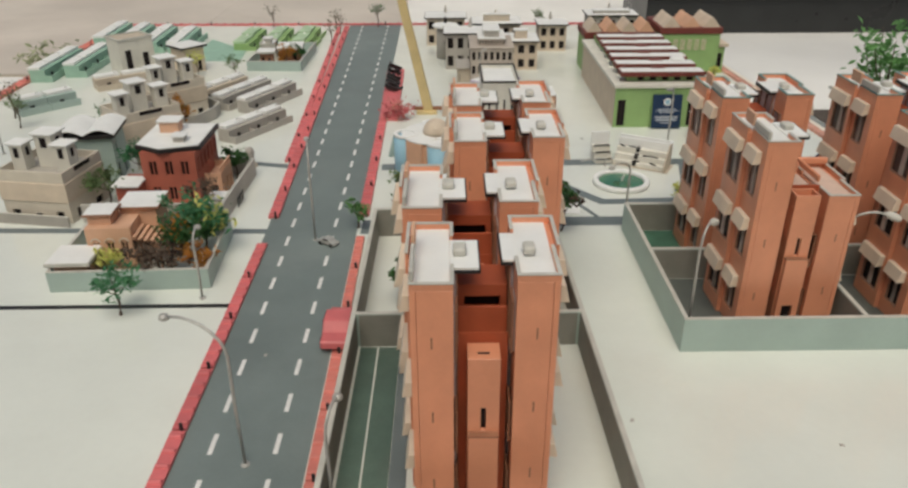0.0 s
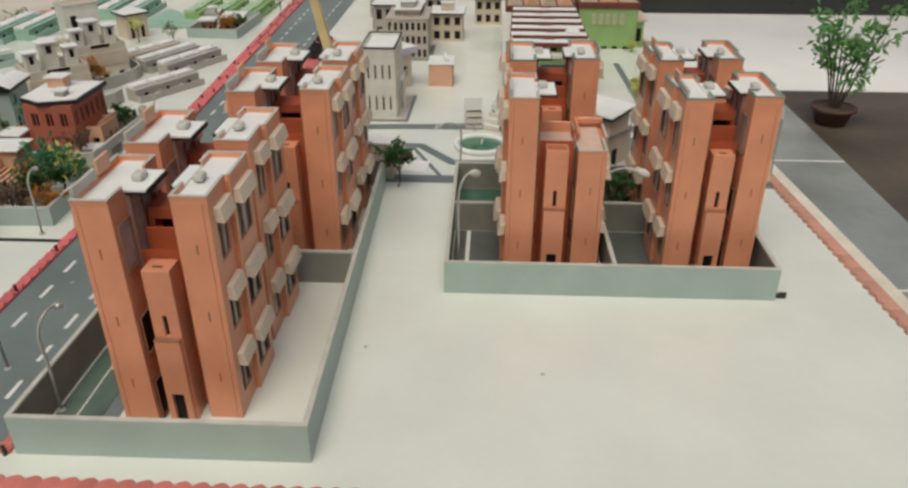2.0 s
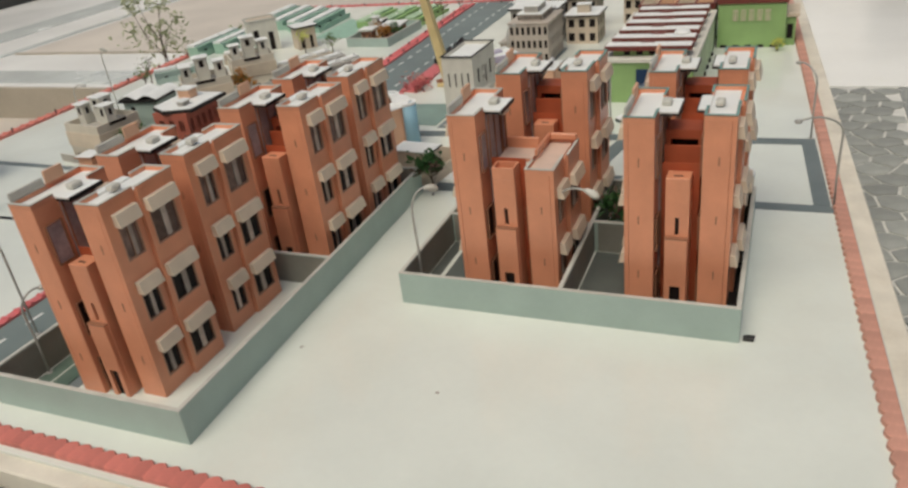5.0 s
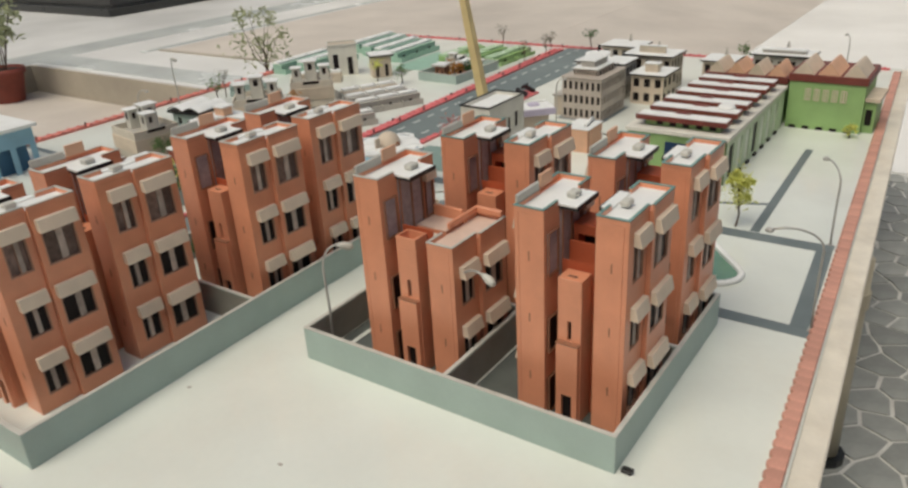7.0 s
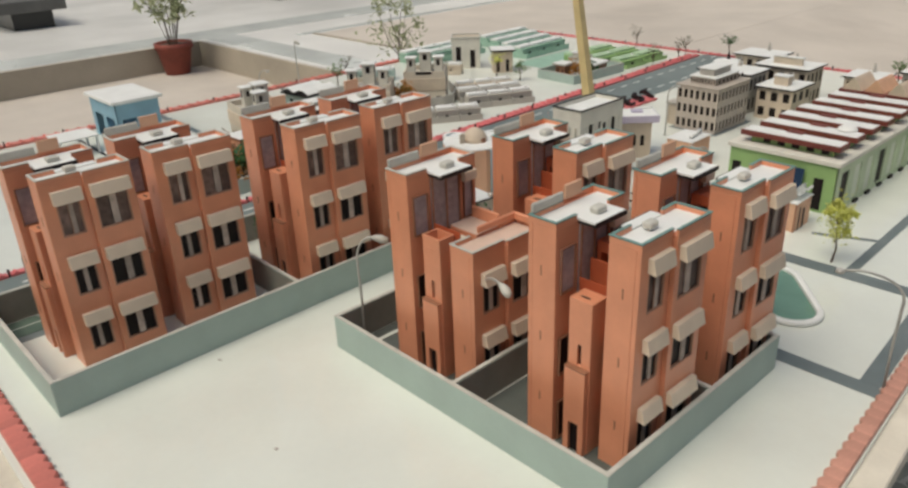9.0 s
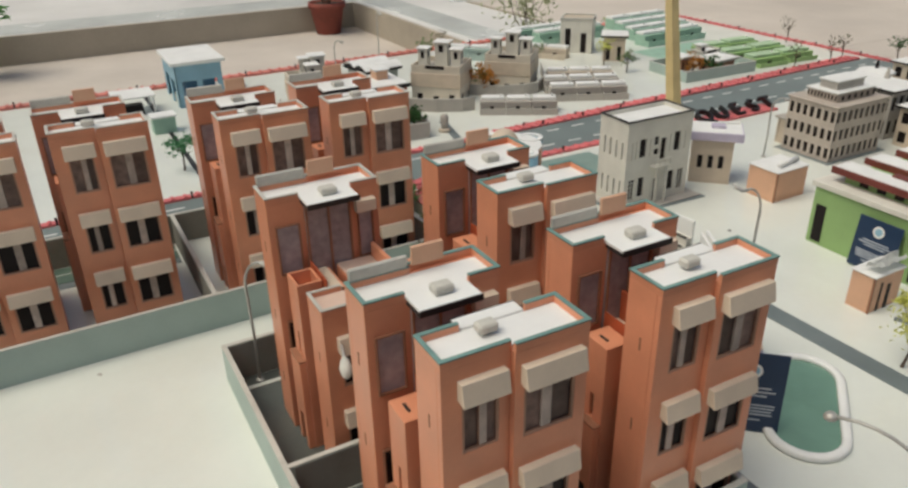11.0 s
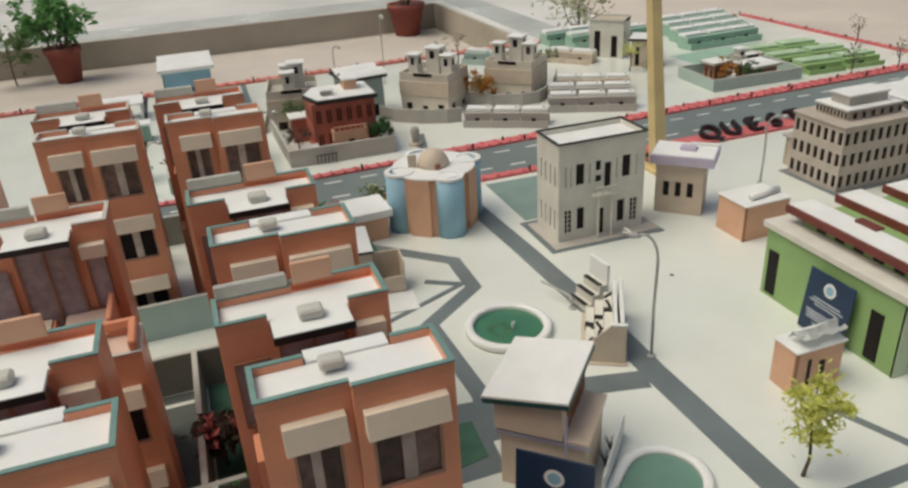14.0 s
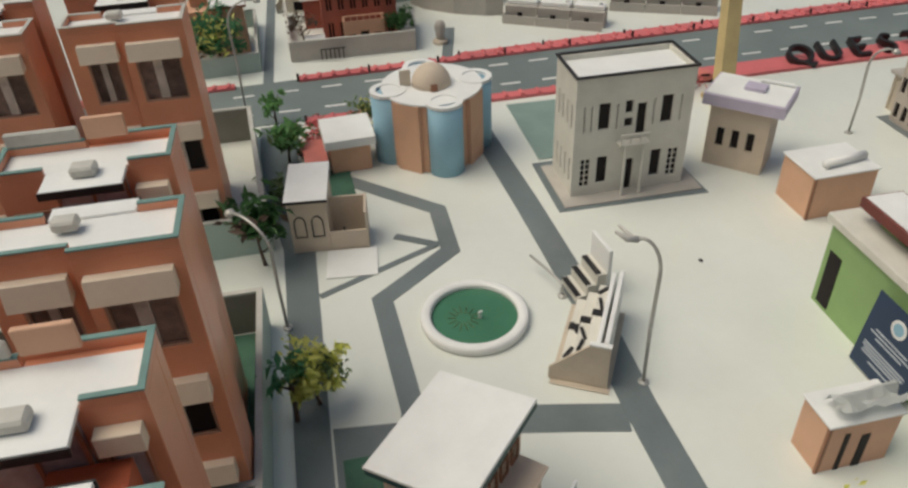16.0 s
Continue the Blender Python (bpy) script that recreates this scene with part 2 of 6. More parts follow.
def add_panel(bm, m, w, h, thick, holes=()):
    """A wall sheet in the plane (u, v) of m, with its face at n = 0 and openings (u0, u1, v0, v1) through it."""
    us = sorted({0.0, w, *(c for q in holes for c in q[:2])})
    vs = sorted({0.0, h, *(c for q in holes for c in q[2:])})
    got = {}

    def vert(i, j, k):
        if (i, j, k) not in got:
            got[i, j, k] = bm.verts.new(m @ Vector((us[i], vs[j], -thick * k)))
        return got[i, j, k]

    def solid(i, j):
        if not (0 <= i < len(us) - 1 and 0 <= j < len(vs) - 1):
            return False
        u, v = (us[i] + us[i + 1]) / 2, (vs[j] + vs[j + 1]) / 2
        return not any(q[0] < u < q[1] and q[2] < v < q[3] for q in holes)

    for i in range(len(us) - 1):
        for j in range(len(vs) - 1):
            if not solid(i, j):
                continue
            for k in (0, 1):
                bm.faces.new([vert(i, j, k), vert(i + 1, j, k), vert(i + 1, j + 1, k), vert(i, j + 1, k)])
            for di, dj, a, b in ((-1, 0, (i, j), (i, j + 1)), (1, 0, (i + 1, j), (i + 1, j + 1)), (0, -1, (i, j), (i + 1, j)), (0, 1, (i, j + 1), (i + 1, j + 1))):
                if not solid(i + di, j + dj):
                    bm.faces.new([vert(*a, 0), vert(*b, 0), vert(*b, 1), vert(*a, 1)])
    return bm


def part(name, bm, mat, parent=None, label="", bevel=0.0, smooth=False):
    """One mesh object out of a bmesh, under a thing or a part."""
    bmesh.ops.recalc_face_normals(bm, faces=bm.faces)
    if bevel:
        es = [e for e in bm.edges if len(e.link_faces) == 2 and e.calc_face_angle(0) > 0.5]
        bmesh.ops.bevel(bm, geom=es, offset=bevel, segments=1, affect="EDGES", clamp_overlap=True)
    me = bpy.data.meshes.new(name)
    bm.to_mesh(me)
    bm.free()
    me.materials.append(mat)
    if smooth:
        for p in me.polygons:
            p.use_smooth = True
    ob = new(name, me)
    if parent:
        ob.parent = parent
    if label:
        ob["label"] = label
    return ob


def thing(name, label, category, at=(0, 0, 0), turn=0.0, group=""):
    ob = new(name)
    ob.empty_display_size = 0.05
    ob.matrix_basis = pose(*at, 0, 0, turn)
    return tagged(ob, label, category, group, "")


def structure(name, bm, mat, label="", bevel=0.0, category="", smooth=False):
    return tagged(part(name, bm, mat, None, "", bevel, smooth), label, category, "", "structure")


def face(x, y, z, turn):
    """A wall plane that starts at (x, y, z): u runs along the wall at that heading, v up, n out to its right."""
    return pose(x, y, z, 0, 0, turn) @ Matrix(((1, 0, 0, 0), (0, 0, -1, 0), (0, 1, 0, 0), (0, 0, 0, 1)))


def add_window(parent, m, w, h, frame_mat=WHITE, glass=CURTAIN, mullions=1, bars=0, bar=0.003, name="window"):
    """A window in the plane of m: a frame with bars, and a pane for each light, set back in the opening."""
    bm = bmesh.new()
    add_box(bm, 0, bar, 0, h, -0.004, -0.001, m)
    add_box(bm, w - bar, w, 0, h, -0.004, -0.001, m)
    add_box(bm, bar, w - bar, h - bar, h, -0.004, -0.001, m)
    add_box(bm, bar, w - bar, 0, bar, -0.004, -0.001, m)
    n = mullions + 1
    for i in range(1, n):
        u = w * i / n
        add_box(bm, u - bar * 0.7, u + bar * 0.7, bar, h - bar, -0.004, -0.0015, m)
    for j in range(bars):
        v = h * (j + 1) / (bars + 1)
        add_box(bm, bar, w - bar, v - bar * 0.4, v + bar * 0.4, -0.0038, -0.0018, m)
    win = part(name, bm, frame_mat, parent)
    for i in range(n):
        u0 = w * i / n + (bar if i == 0 else bar * 0.7)
        u1 = w * (i + 1) / n - (bar if i == n - 1 else bar * 0.7)
        part("pane", box(u0, u1, bar, h - bar, -0.007, -0.005, m), glass, win)
    return win


def add_leaves(bm, centre, spread, count, size, rng, flat=0.8, gather=0):
    """Small folded leaves in clumps round a centre."""
    centre = Vector(centre)
    clumps = [Vector((rng.gauss(0, 0.5), rng.gauss(0, 0.5), rng.gauss(0, 0.5) * flat)) * spread for _ in range(max(gather, 1))]
    for i in range(count):
        c = clumps[i % len(clumps)] if gather else Vector()
        k = 0.35 if gather else 0.55
        p = centre + c + Vector((rng.gauss(0, k), rng.gauss(0, k), rng.gauss(0, k) * flat)) * spread
        e = Euler((rng.uniform(-1, 1), rng.uniform(-1, 1), rng.uniform(0, 6.28))).to_matrix()
        s = size * rng.uniform(0.6, 1.4)
        a = bm.verts.new(p + e @ Vector((-s, 0, 0)))
        b = bm.verts.new(p + e @ Vector((0, -s * 0.4, s * 0.15)))
        c2 = bm.verts.new(p + e @ Vector((s, 0, -s * 0.2)))
        d = bm.verts.new(p + e @ Vector((0, s * 0.4, s * 0.15)))
        bm.faces.new((a, b, c2))
        bm.faces.new((a, c2, d))
    return bm


def add_tree(at, height, leaf, label, seed, spread=0.05, count=160, size=0.006, trunk=0.35, category="tree", name="model_tree", gather=9, second=None, thick=0.004, tall=0.7):
    rng = random.Random(seed)
    t = thing(name, label, category, at)
    bm = bmesh.new()
    top = Vector((rng.uniform(-0.05, 0.05) * height, rng.uniform(-0.05, 0.05) * height, height * 0.7))
    add_tube(bm, [(0, 0, 0), top * trunk + Vector((0.04 * height, 0, 0)), top], [thick, thick * 0.75, thick * 0.3], 7)
    ends = []
    for i in range(7):
        a = i * 2.4 + rng.uniform(-0.4, 0.4)
        z = rng.uniform(trunk, 0.65) * height
        end = Vector((math.cos(a) * spread * 0.9, math.sin(a) * spread * 0.9, z + rng.uniform(0.15, 0.33) * height))
        mid = Vector((math.cos(a) * spread * 0.35, math.sin(a) * spread * 0.35, z + 0.08 * height))
        add_tube(bm, [top * (z / top.z), mid, end], [thick * 0.45, thick * 0.3, thick * 0.12], 5)
        ends.append(end)
    part("trunk", bm, BARK, t)
    bm = bmesh.new()
    for e in ends:
        add_leaves(bm, e, spread * 0.45, count // 8, size, rng, 0.8, 2)
    add_leaves(bm, (0, 0, height * (0.78 if tall < 1 else 0.62)), spread, count // 2, size, rng, tall, gather)
    part("crown", bm, leaf, t)
    if second:
        bm = bmesh.new()
        add_leaves(bm, (0, 0, height * 0.75), spread, count // 4, size, rng, 0.7, 5)
        part("blossom", bm, second, t)
    return t

# ---- ground and courtyard ----
structure("ground", box(-60, 60, -60, 90, -0.30, -0.012), SAND, "brown-grey swept sand floor of the courtyard")
structure("terrace_west", box(-40, -6.62, -20, 60, -0.012, 0.25), TERRACE, "pale polished terrace floor behind a low kerb", 0.004)
structure("terrace_north", box(-6.62, -2.2, 4.40, 60, -0.012, 0.25), TERRACE, "pale polished terrace floor behind a low kerb", 0.004)
structure("kerb_west", box(-6.619, -6.58, -20, 4.39, -0.012, 0.256), KERB_STONE, "low brown plastered kerb", 0.004)
structure("kerb_north", box(-6.58, -2.2, 4.36, 4.399, -0.012, 0.256), KERB_STONE, "low brown plastered kerb", 0.004)
structure("floor_band_west", box(-7.25, -6.70, -20, 20, 0.25, 0.255), PALE_MARBLE, "grey stone band let into the terrace")
structure("floor_band_north", box(-6.70, -2.2, 4.50, 4.86, 0.25, 0.255), PALE_MARBLE, "grey stone band let into the terrace")
structure("floor_bed", box(-5.86, -2.2, 5.47, 40, 0.25, 0.256), SAND, "beige sand bed in the terrace")
structure("floor_bed_edge", box(-5.90, -2.2, 5.43, 5.469, 0.25, 0.262), KERB_STONE, "thin dark edging of the sand bed")
structure("floor_bed_band", box(-6.05, -5.95, 5.30, 40, 0.25, 0.258), PALE_MARBLE, "grey stone band along the sand bed")
bm = bmesh.new()
rp = [bm.verts.new(p) for y in (4.37, 60) for p in ((-2.199, y, -0.02), (-2.199, y, 0.254), (-0.46, y, -0.004), (-0.46, y, -0.02))]
for q in ((0, 1, 2, 3), (4, 5, 6, 7), (0, 1, 5, 4), (1, 2, 6, 5), (2, 3, 7, 6), (3, 0, 4, 7)):
    bm.faces.new([rp[i] for i in q])
structure("floor_slope", bm, SAND, "gentle sand slope beside the terrace")
structure("terrace_east", box(-0.45, 40, 5.35, 60, -0.012, 0.002), TERRACE, "pale polished floor with faint veins")
structure("floor_marble", box(1.95, 2.615, -20, 5.345, -0.012, 0.001), MARBLE, "grey polished marble walk beside the planting bed")
structure("planting_bed", box(2.62, 40, -20, 5.345, -0.012, 0.0), BED_SOIL, "dark brown damp earth bed beside the marble walk")
bm = bmesh.new()
for y in (1.2, 2.6, 4.0):
    add_box(bm, 1.96, 2.61, y - 0.006, y + 0.006, 0.001, 0.003)
structure("floor_joints", bm, TERRACE, "pale joints between marble slabs")

dark_step = thing("stone_bench", "long black granite bench step at the terrace edge", "bench", (2.0, 7.95, 0.002))
part("bench_top", box(0, 14, -0.06, 1.2, 0.36, 0.44), BLACK_STONE, dark_step, "", 0.006)
part("bench_riser", box(0.05, 14, 0, 1.1, 0, 0.36), BLACK_STONE, dark_step, "", 0.004)
dark_step = thing("stone_plinth", "black granite stepped plinth on the pale terrace", "plinth", (-9.07, 6.9, 0.25))
part("lower_step", box(-14, 0, 0, 9, 0, 0.12), BLACK_STONE, dark_step, "", 0.006)
part("upper_step", box(-14, -0.15, 0.15, 9, 0.12, 0.45), material("grey_granite", (0.07, 0.07, 0.068), 0.4, 0.2, 4, 40, 0.1), dark_step, "grey granite upper step", 0.006)
dark_step = thing("stone_bench", "dark stone bench standing on the pale terrace", "bench", (-9.3, 3.15, 0.25))
part("bench_top", box(-3.5, 0, -0.1, 0.75, 0.22, 0.36), material("bench_stone", (0.10, 0.10, 0.095), 0.5, 0.2, 4, 40, 0.1), dark_step, "", 0.01)
part("bench_base", box(-3.4, -0.15, 0.1, 0.6, 0, 0.22), BLACK_STONE, dark_step, "", 0.004)

# ---- model table ----
EDGE = [(-1.89, 0.620), (1.592, 0.620), (1.315, 4.73), (-1.97, 4.73)]
IN = [(-1.87, 0.655), (1.540, 0.655), (1.268, 4.71), (-1.95, 4.71)]
table = thing("model_table", "long timber display table with cream pipe legs", "table")
part("table_top", add_prism(bmesh.new(), EDGE, 0.700, 0.742), TIMBER, table, "", 0.003)
part("board", add_prism(bmesh.new(), IN, 0.742, TOP), BOARD, table, "glossy cream laminate board", 0.001)
for lx, ly in ((0.05, 0.72), (1.46, 0.75), (1.443, 2.50), (1.20, 4.55), (-1.8, 4.55), (-1.82, 0.72), (-1.7, 2.6), (-0.9, 0.72)):
    leg = part("leg", add_tube(bmesh.new(), [(lx, ly, -0.012), (lx, ly, 0.35), (lx, ly, 0.70)], 0.034, 14), PIPE, table, "", 0, True)
    part("joint", add_tube(bmesh.new(), [(lx, ly, 0.55), (lx, ly, 0.60)], 0.040, 14), PIPE, leg)
    part("foot", add_tube(bmesh.new(), [(lx, ly, -0.012), (lx, ly, 0.03)], 0.055, 12), BLACK_STONE, leg)
part("rail", box(-1.8, 1.45, 0.66, 0.69, 0.63, 0.70), TIMBER, table)
part("rail", box(1.40, 1.43, 0.75, 1.9, 0.63, 0.70), TIMBER, table)

# ---- road and paths on the board ----
L0, L1 = 0.6555, 4.66


def sheet(name, pts, mat, label, z=0.0012):
    return structure(name, add_prism(bmesh.new(), pts, TOP - 0.0005, TOP + z), mat, label)


def strip_plan(pts, w):
    """The outline of a band of width w along points."""
    left, right = [], []
    for i, p in enumerate(pts):
        a = Vector(pts[max(i - 1, 0)])
        b = Vector(pts[min(i + 1, len(pts) - 1)])
        d0 = (Vector(p) - a).normalized() if i else (b - Vector(p)).normalized()
        d1 = (b - Vector(p)).normalized() if i < len(pts) - 1 else d0
        n0, n1 = Vector((-d0.y, d0.x)), Vector((-d1.y, d1.x))
        n = (n0 + n1).normalized()
        k = w / 2 / max(n.dot(n0), 0.4)
        left.append(Vector(p) + n * k)
        right.append(Vector(p) - n * k)
    return [(q.x, q.y) for q in left + right[::-1]]


sheet("road", [(-0.437, L0), (-0.212, L0), (-0.245, L1), (-0.545, L1)], ASPHALT, "dark blue-grey paper road with white dashes")
bm = bmesh.new()
for k in range(36):
    y = 0.70 + k * 0.112
    for x0 in (-0.386, -0.273):
        x = x0 - 0.0135 * (y - 1.0) - (0.012 * (y - 1.5) if x0 < -0.3 and y > 1.5 else 0)
        add_box(bm, x - 0.0042, x + 0.0042, y - 0.026, y + 0.026, TOP + 0.0012, TOP + 0.0017)
structure("road_lines", bm, LINE_WHITE, "white dashed lane lines")
sheet("road_cross_east", [(-0.2115, 1.862), (0.05, 1.862), (0.30, 1.905), (1.425, 1.915), (1.42, 1.955), (0.30, 1.962), (-0.05, 1.945), (-0.2115, 1.945)], PATH_GREY, "grey paper cross street", 0.001)
sheet("road_cross_west", [(-1.87, 1.895), (-0.466, 1.868), (-0.466, 1.895), (-1.87, 1.925)], PATH_GREY, "thin grey cross street", 0.001)
sheet("board_joint", [(-1.87, 1.482), (-0.466, 1.490), (-0.466, 1.506), (-1.87, 1.50)], BLACK, "dark joint between two boards", 0.0004)
sheet("path_long", strip_plan([(-0.19, 2.352), (0.25, 2.378), (0.60, 2.392), (0.80, 2.388), (1.38, 2.402)], 0.05), PATH_GREY, "grey paper footpath", 0.0014)
sheet("path_edge_east", [(1.372, 1.9555), (1.412, 1.9555), (1.382, 2.376), (1.342, 2.376)], PATH_GREY, "grey paper footpath")
sheet("path_north", strip_plan([(1.168, 2.428), (1.145, 3.24)], 0.026), PATH_GREY, "narrow grey paper footpath")
sheet("path_tree", strip_plan([(0.995, 2.59), (1.156, 2.655)], 0.016), PATH_GREY, "narrow grey paper footpath", 0.001)
sheet("path_bend", strip_plan([(0.07, 2.03), (0.125, 2.088), (0.235, 2.204), (0.372, 2.202), (0.482, 2.064), (0.735, 2.076), (0.86, 2.06)], 0.034), PATH_GREY, "angular grey paper footpath round the fountain")
sheet("path_thin", strip_plan([(0.449, 1.9625), (0.352, 2.176)], 0.012), PATH_GREY, "thin grey paper line", 0.0016)
sheet("path_short", strip_plan([(0.305, 2.11), (0.352, 2.185)], 0.016), PATH_GREY, "thin grey paper line", 0.0018)
sheet("path_plot", [(0.742, 1.9625), (0.93, 1.9625), (0.93, 2.045), (0.752, 2.058)], PATH_GREY, "grey paper plot by the cafe", 0.0009)
sheet("lawn_plot", [(0.80, 1.972), (0.90, 1.972), (0.89, 2.03), (0.80, 2.035)], LAWN, "green felt patch", 0.0022)
sheet("path_stand", strip_plan([(0.752, 2.07), (0.80, 2.30), (0.815, 2.365)], 0.05), PATH_GREY, "grey paper footpath by the seating", 0.001)
sheet("museum_plot", [(0.112, 2.43), (0.305, 2.43), (0.31, 2.735), (0.112, 2.725)], PATH_GREY, "grey paper plot of the town house")
sheet("lawn_museum", [(-0.175, 2.45), (0.10, 2.45), (0.10, 2.70), (-0.17, 2.68)], PLOT, "grey-green paper lawn", 0.0022)
sheet("lawn_gate", [(0.03, 1.985), (0.185, 1.995), (0.18, 2.055), (0.035, 2.05)], LAWN, "green felt lawn", 0.002)
# grey margin stands for the shadow at the foot of the hotel
sheet("hotel_base_shade", [(0.11, 3.245), (0.325, 3.245), (0.325, 3.53), (0.11, 3.53)], PATH_GREY, "grey paper margin for the shade round the hotel base", 0.001)
sheet("house_street", strip_plan([(-0.47, 2.36), (-0.73, 2.42)], 0.03), PATH_GREY, "grey paper driveway", 0.0011)

# ---- kerbs ----


def kerb_block(w, l, h):
    """A flat kerb piece with one scalloped long edge and a soft top."""
    bm = bmesh.new()
    n = 7
    edge = [(-w / 2 - 0.30 * w * math.sin(math.pi * i / n), -l / 2 + l * i / n) for i in range(n + 1)]
    plan = [(w / 2, -l / 2)] + [(w / 2, l / 2)] + edge[::-1]
    lo = [bm.verts.new((x, y, 0)) for x, y in plan]
    mid = [bm.verts.new((x, y, h * 0.75)) for x, y in plan]
    hi = [bm.verts.new((x * 0.86, y, h)) for x, y in plan]
    m = len(plan)
    bm.faces.new(lo[::-1])
    bm.faces.new(hi)
    for p, q in ((lo, mid), (mid, hi)):
        for i in range(m):
            j = (i + 1) % m
            bm.faces.new((p[i], p[j], q[j], q[i]))
    return bm


def kerb_line(name, p0, p1, w, l, h, mat, label):
    """A kerb of small blocks from p0 to p1 on the board, each a piece of its own."""
    root = tagged(new(name), label, "kerb", "", "structure")
    d = Vector(p1) - Vector(p0)
    n = int(d.length / l)
    heading = math.degrees(math.atan2(d.y, d.x)) - 90
    first = part("kerb_block", kerb_block(w, l * 1.0, h), mat, root)
    for k in range(n):
        q = Vector(p0) + d * ((k + 0.5) / n)
        ob = first if k == 0 else new("kerb_block", first.data)
        ob.parent = root
        ob.matrix_basis = pose(q.x, q.y, TOP, 0, 0, heading + random.uniform(-0.5, 0.5))


def kerb_bar(name, p0, p1, w, h, mat, label, gap=0.20):
    """A plain kerb in lengths with a dark joint post at each end."""
    root = tagged(new(name), label, "kerb", "", "structure")
    d = Vector(p1) - Vector(p0)
    n = max(1, round(d.length / gap))
    heading = math.degrees(math.atan2(d.y, d.x)) - 90
    l = d.length / n
    first = second = None
    for k in range(n):
        q = Vector(p0) + d * ((k + 0.5) / n)
        if not first:
            bm = box(-w / 2, w / 2, -l / 2 + 0.003, l / 2 - 0.003, 0, h * 0.6)
            for i in range(5):
                c = -l / 2 + (i + 0.5) * l / 5
                add_tube(bm, [(-w * 0.42, c, h * 0.5), (w * 0.42, c, h * 0.5)], h * 0.5, 8)
            first = part("kerb_length", bm, mat, root)
            second = part("kerb_joint", add_tube(bmesh.new(), [(w * 0.2, 0, 0), (w * 0.2, 0, h * 1.7)], 0.0035, 6), BLACK, root)
        a = first if k == 0 else new("kerb_length", first.data)
        b = second if k == 0 else new("kerb_joint", second.data)
        for ob, at in ((a, q), (b, Vector(p0) + d * (k / n))):
            ob.parent = root
            ob.matrix_basis = pose(at.x, at.y, TOP, 0, 0, heading)


kerb_line("kerb_front", (-0.185, 0.684), (1.503, 0.684), 0.032, 0.030, 0.012, RED, "scalloped red card kerb along the board edge")
kerb_line("kerb_right", (1.518, 0.70), (1.262, 4.60), 0.026, 0.030, 0.010, PINK, "faded pink scalloped kerb along the board edge")
kerb_bar("kerb_back", (-1.90, 4.69), (1.22, 4.67), 0.03, 0.012, CRIMSON, "red card kerb along the board edge", 0.25)
kerb_bar("kerb_left", (-1.825, 0.75), (-1.855, 2.45), 0.045, 0.016, RED, "red card kerb along the board edge", 0.25)
kerb_bar("kerb_far_left", (-1.855, 2.455), (-1.905, 4.65), 0.045, 0.016, RED, "coral red card kerb along the board edge", 0.25)
kerb_bar("kerb_road_west", (-0.452, 0.70), (-0.462, 1.80), 0.026, 0.013, CRIMSON, "red card kerb beside the road", 0.19)
kerb_bar("kerb_road_west_far", (-0.466, 1.96), (-0.562, 4.6), 0.030, 0.013, CRIMSON, "red card kerb beside the road", 0.19)
kerb_bar("kerb_road_east", (-0.198, 0.76), (-0.208, 1.84), 0.022, 0.012, RED, "red card kerb beside the road", 0.19)
kerb_bar("kerb_road_east_mid", (-0.212, 1.97), (-0.222, 2.82), 0.030, 0.013, CRIMSON, "red card kerb beside the road", 0.19)
kerb_bar("kerb_road_west_inner", (-0.505, 2.40), (-0.605, 4.6), 0.024, 0.011, CRIMSON, "second red card kerb behind the road kerb", 0.25)
sheet("flower_bed", [(-0.235, 2.84), (-0.165, 2.84), (-0.175, 3.60), (-0.255, 3.60)], CRIMSON, "long red flower bed beside the road", 0.008)

# ---- compounds of the flats ----


def wall_run(name, pts, h, thick, mat, label, closed=False, dividers=(), lining=None):
    """A low boundary wall along points; each straight length is a part, with a darker grey lining inside where one is
    given.
    """
    t = thing(name, label, "boundary wall")
    segs = list(zip(pts, pts[1:])) + ([(pts[-1], pts[0])] if closed else [])
    for k, (a, b) in enumerate(segs + list(dividers)):
        a, b = Vector(a), Vector(b)
        lift = 0.0003 * k
        d = (b - a).normalized()
        n = Vector((-d.y, d.x)) * thick / 2
        a2, b2 = a - d * thick / 2, b + d * (thick / 2 - 0.0004)
        plan = [(a2 + n)[:], (b2 + n)[:], (b2 - n)[:], (a2 - n)[:]]
        w = part("wall_panel", add_prism(bmesh.new(), plan, TOP, TOP + h + lift), mat, t, "", 0.0008)
        n2 = n * 1.0
        plan = [(a2 + n2)[:], (b2 + n2)[:], (b2 - n2)[:], (a2 - n2)[:]]
        part("wall_cap", add_prism(bmesh.new(), plan, TOP + h + 0.0002 + lift, TOP + h + 0.0016 + lift), PALE_CAP, w)
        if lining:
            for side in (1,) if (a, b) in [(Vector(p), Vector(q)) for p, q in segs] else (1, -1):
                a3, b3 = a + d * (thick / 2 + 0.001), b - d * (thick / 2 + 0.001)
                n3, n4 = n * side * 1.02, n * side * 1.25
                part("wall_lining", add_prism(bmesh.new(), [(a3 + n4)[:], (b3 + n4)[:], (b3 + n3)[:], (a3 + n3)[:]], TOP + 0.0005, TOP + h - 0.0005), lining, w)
    return t


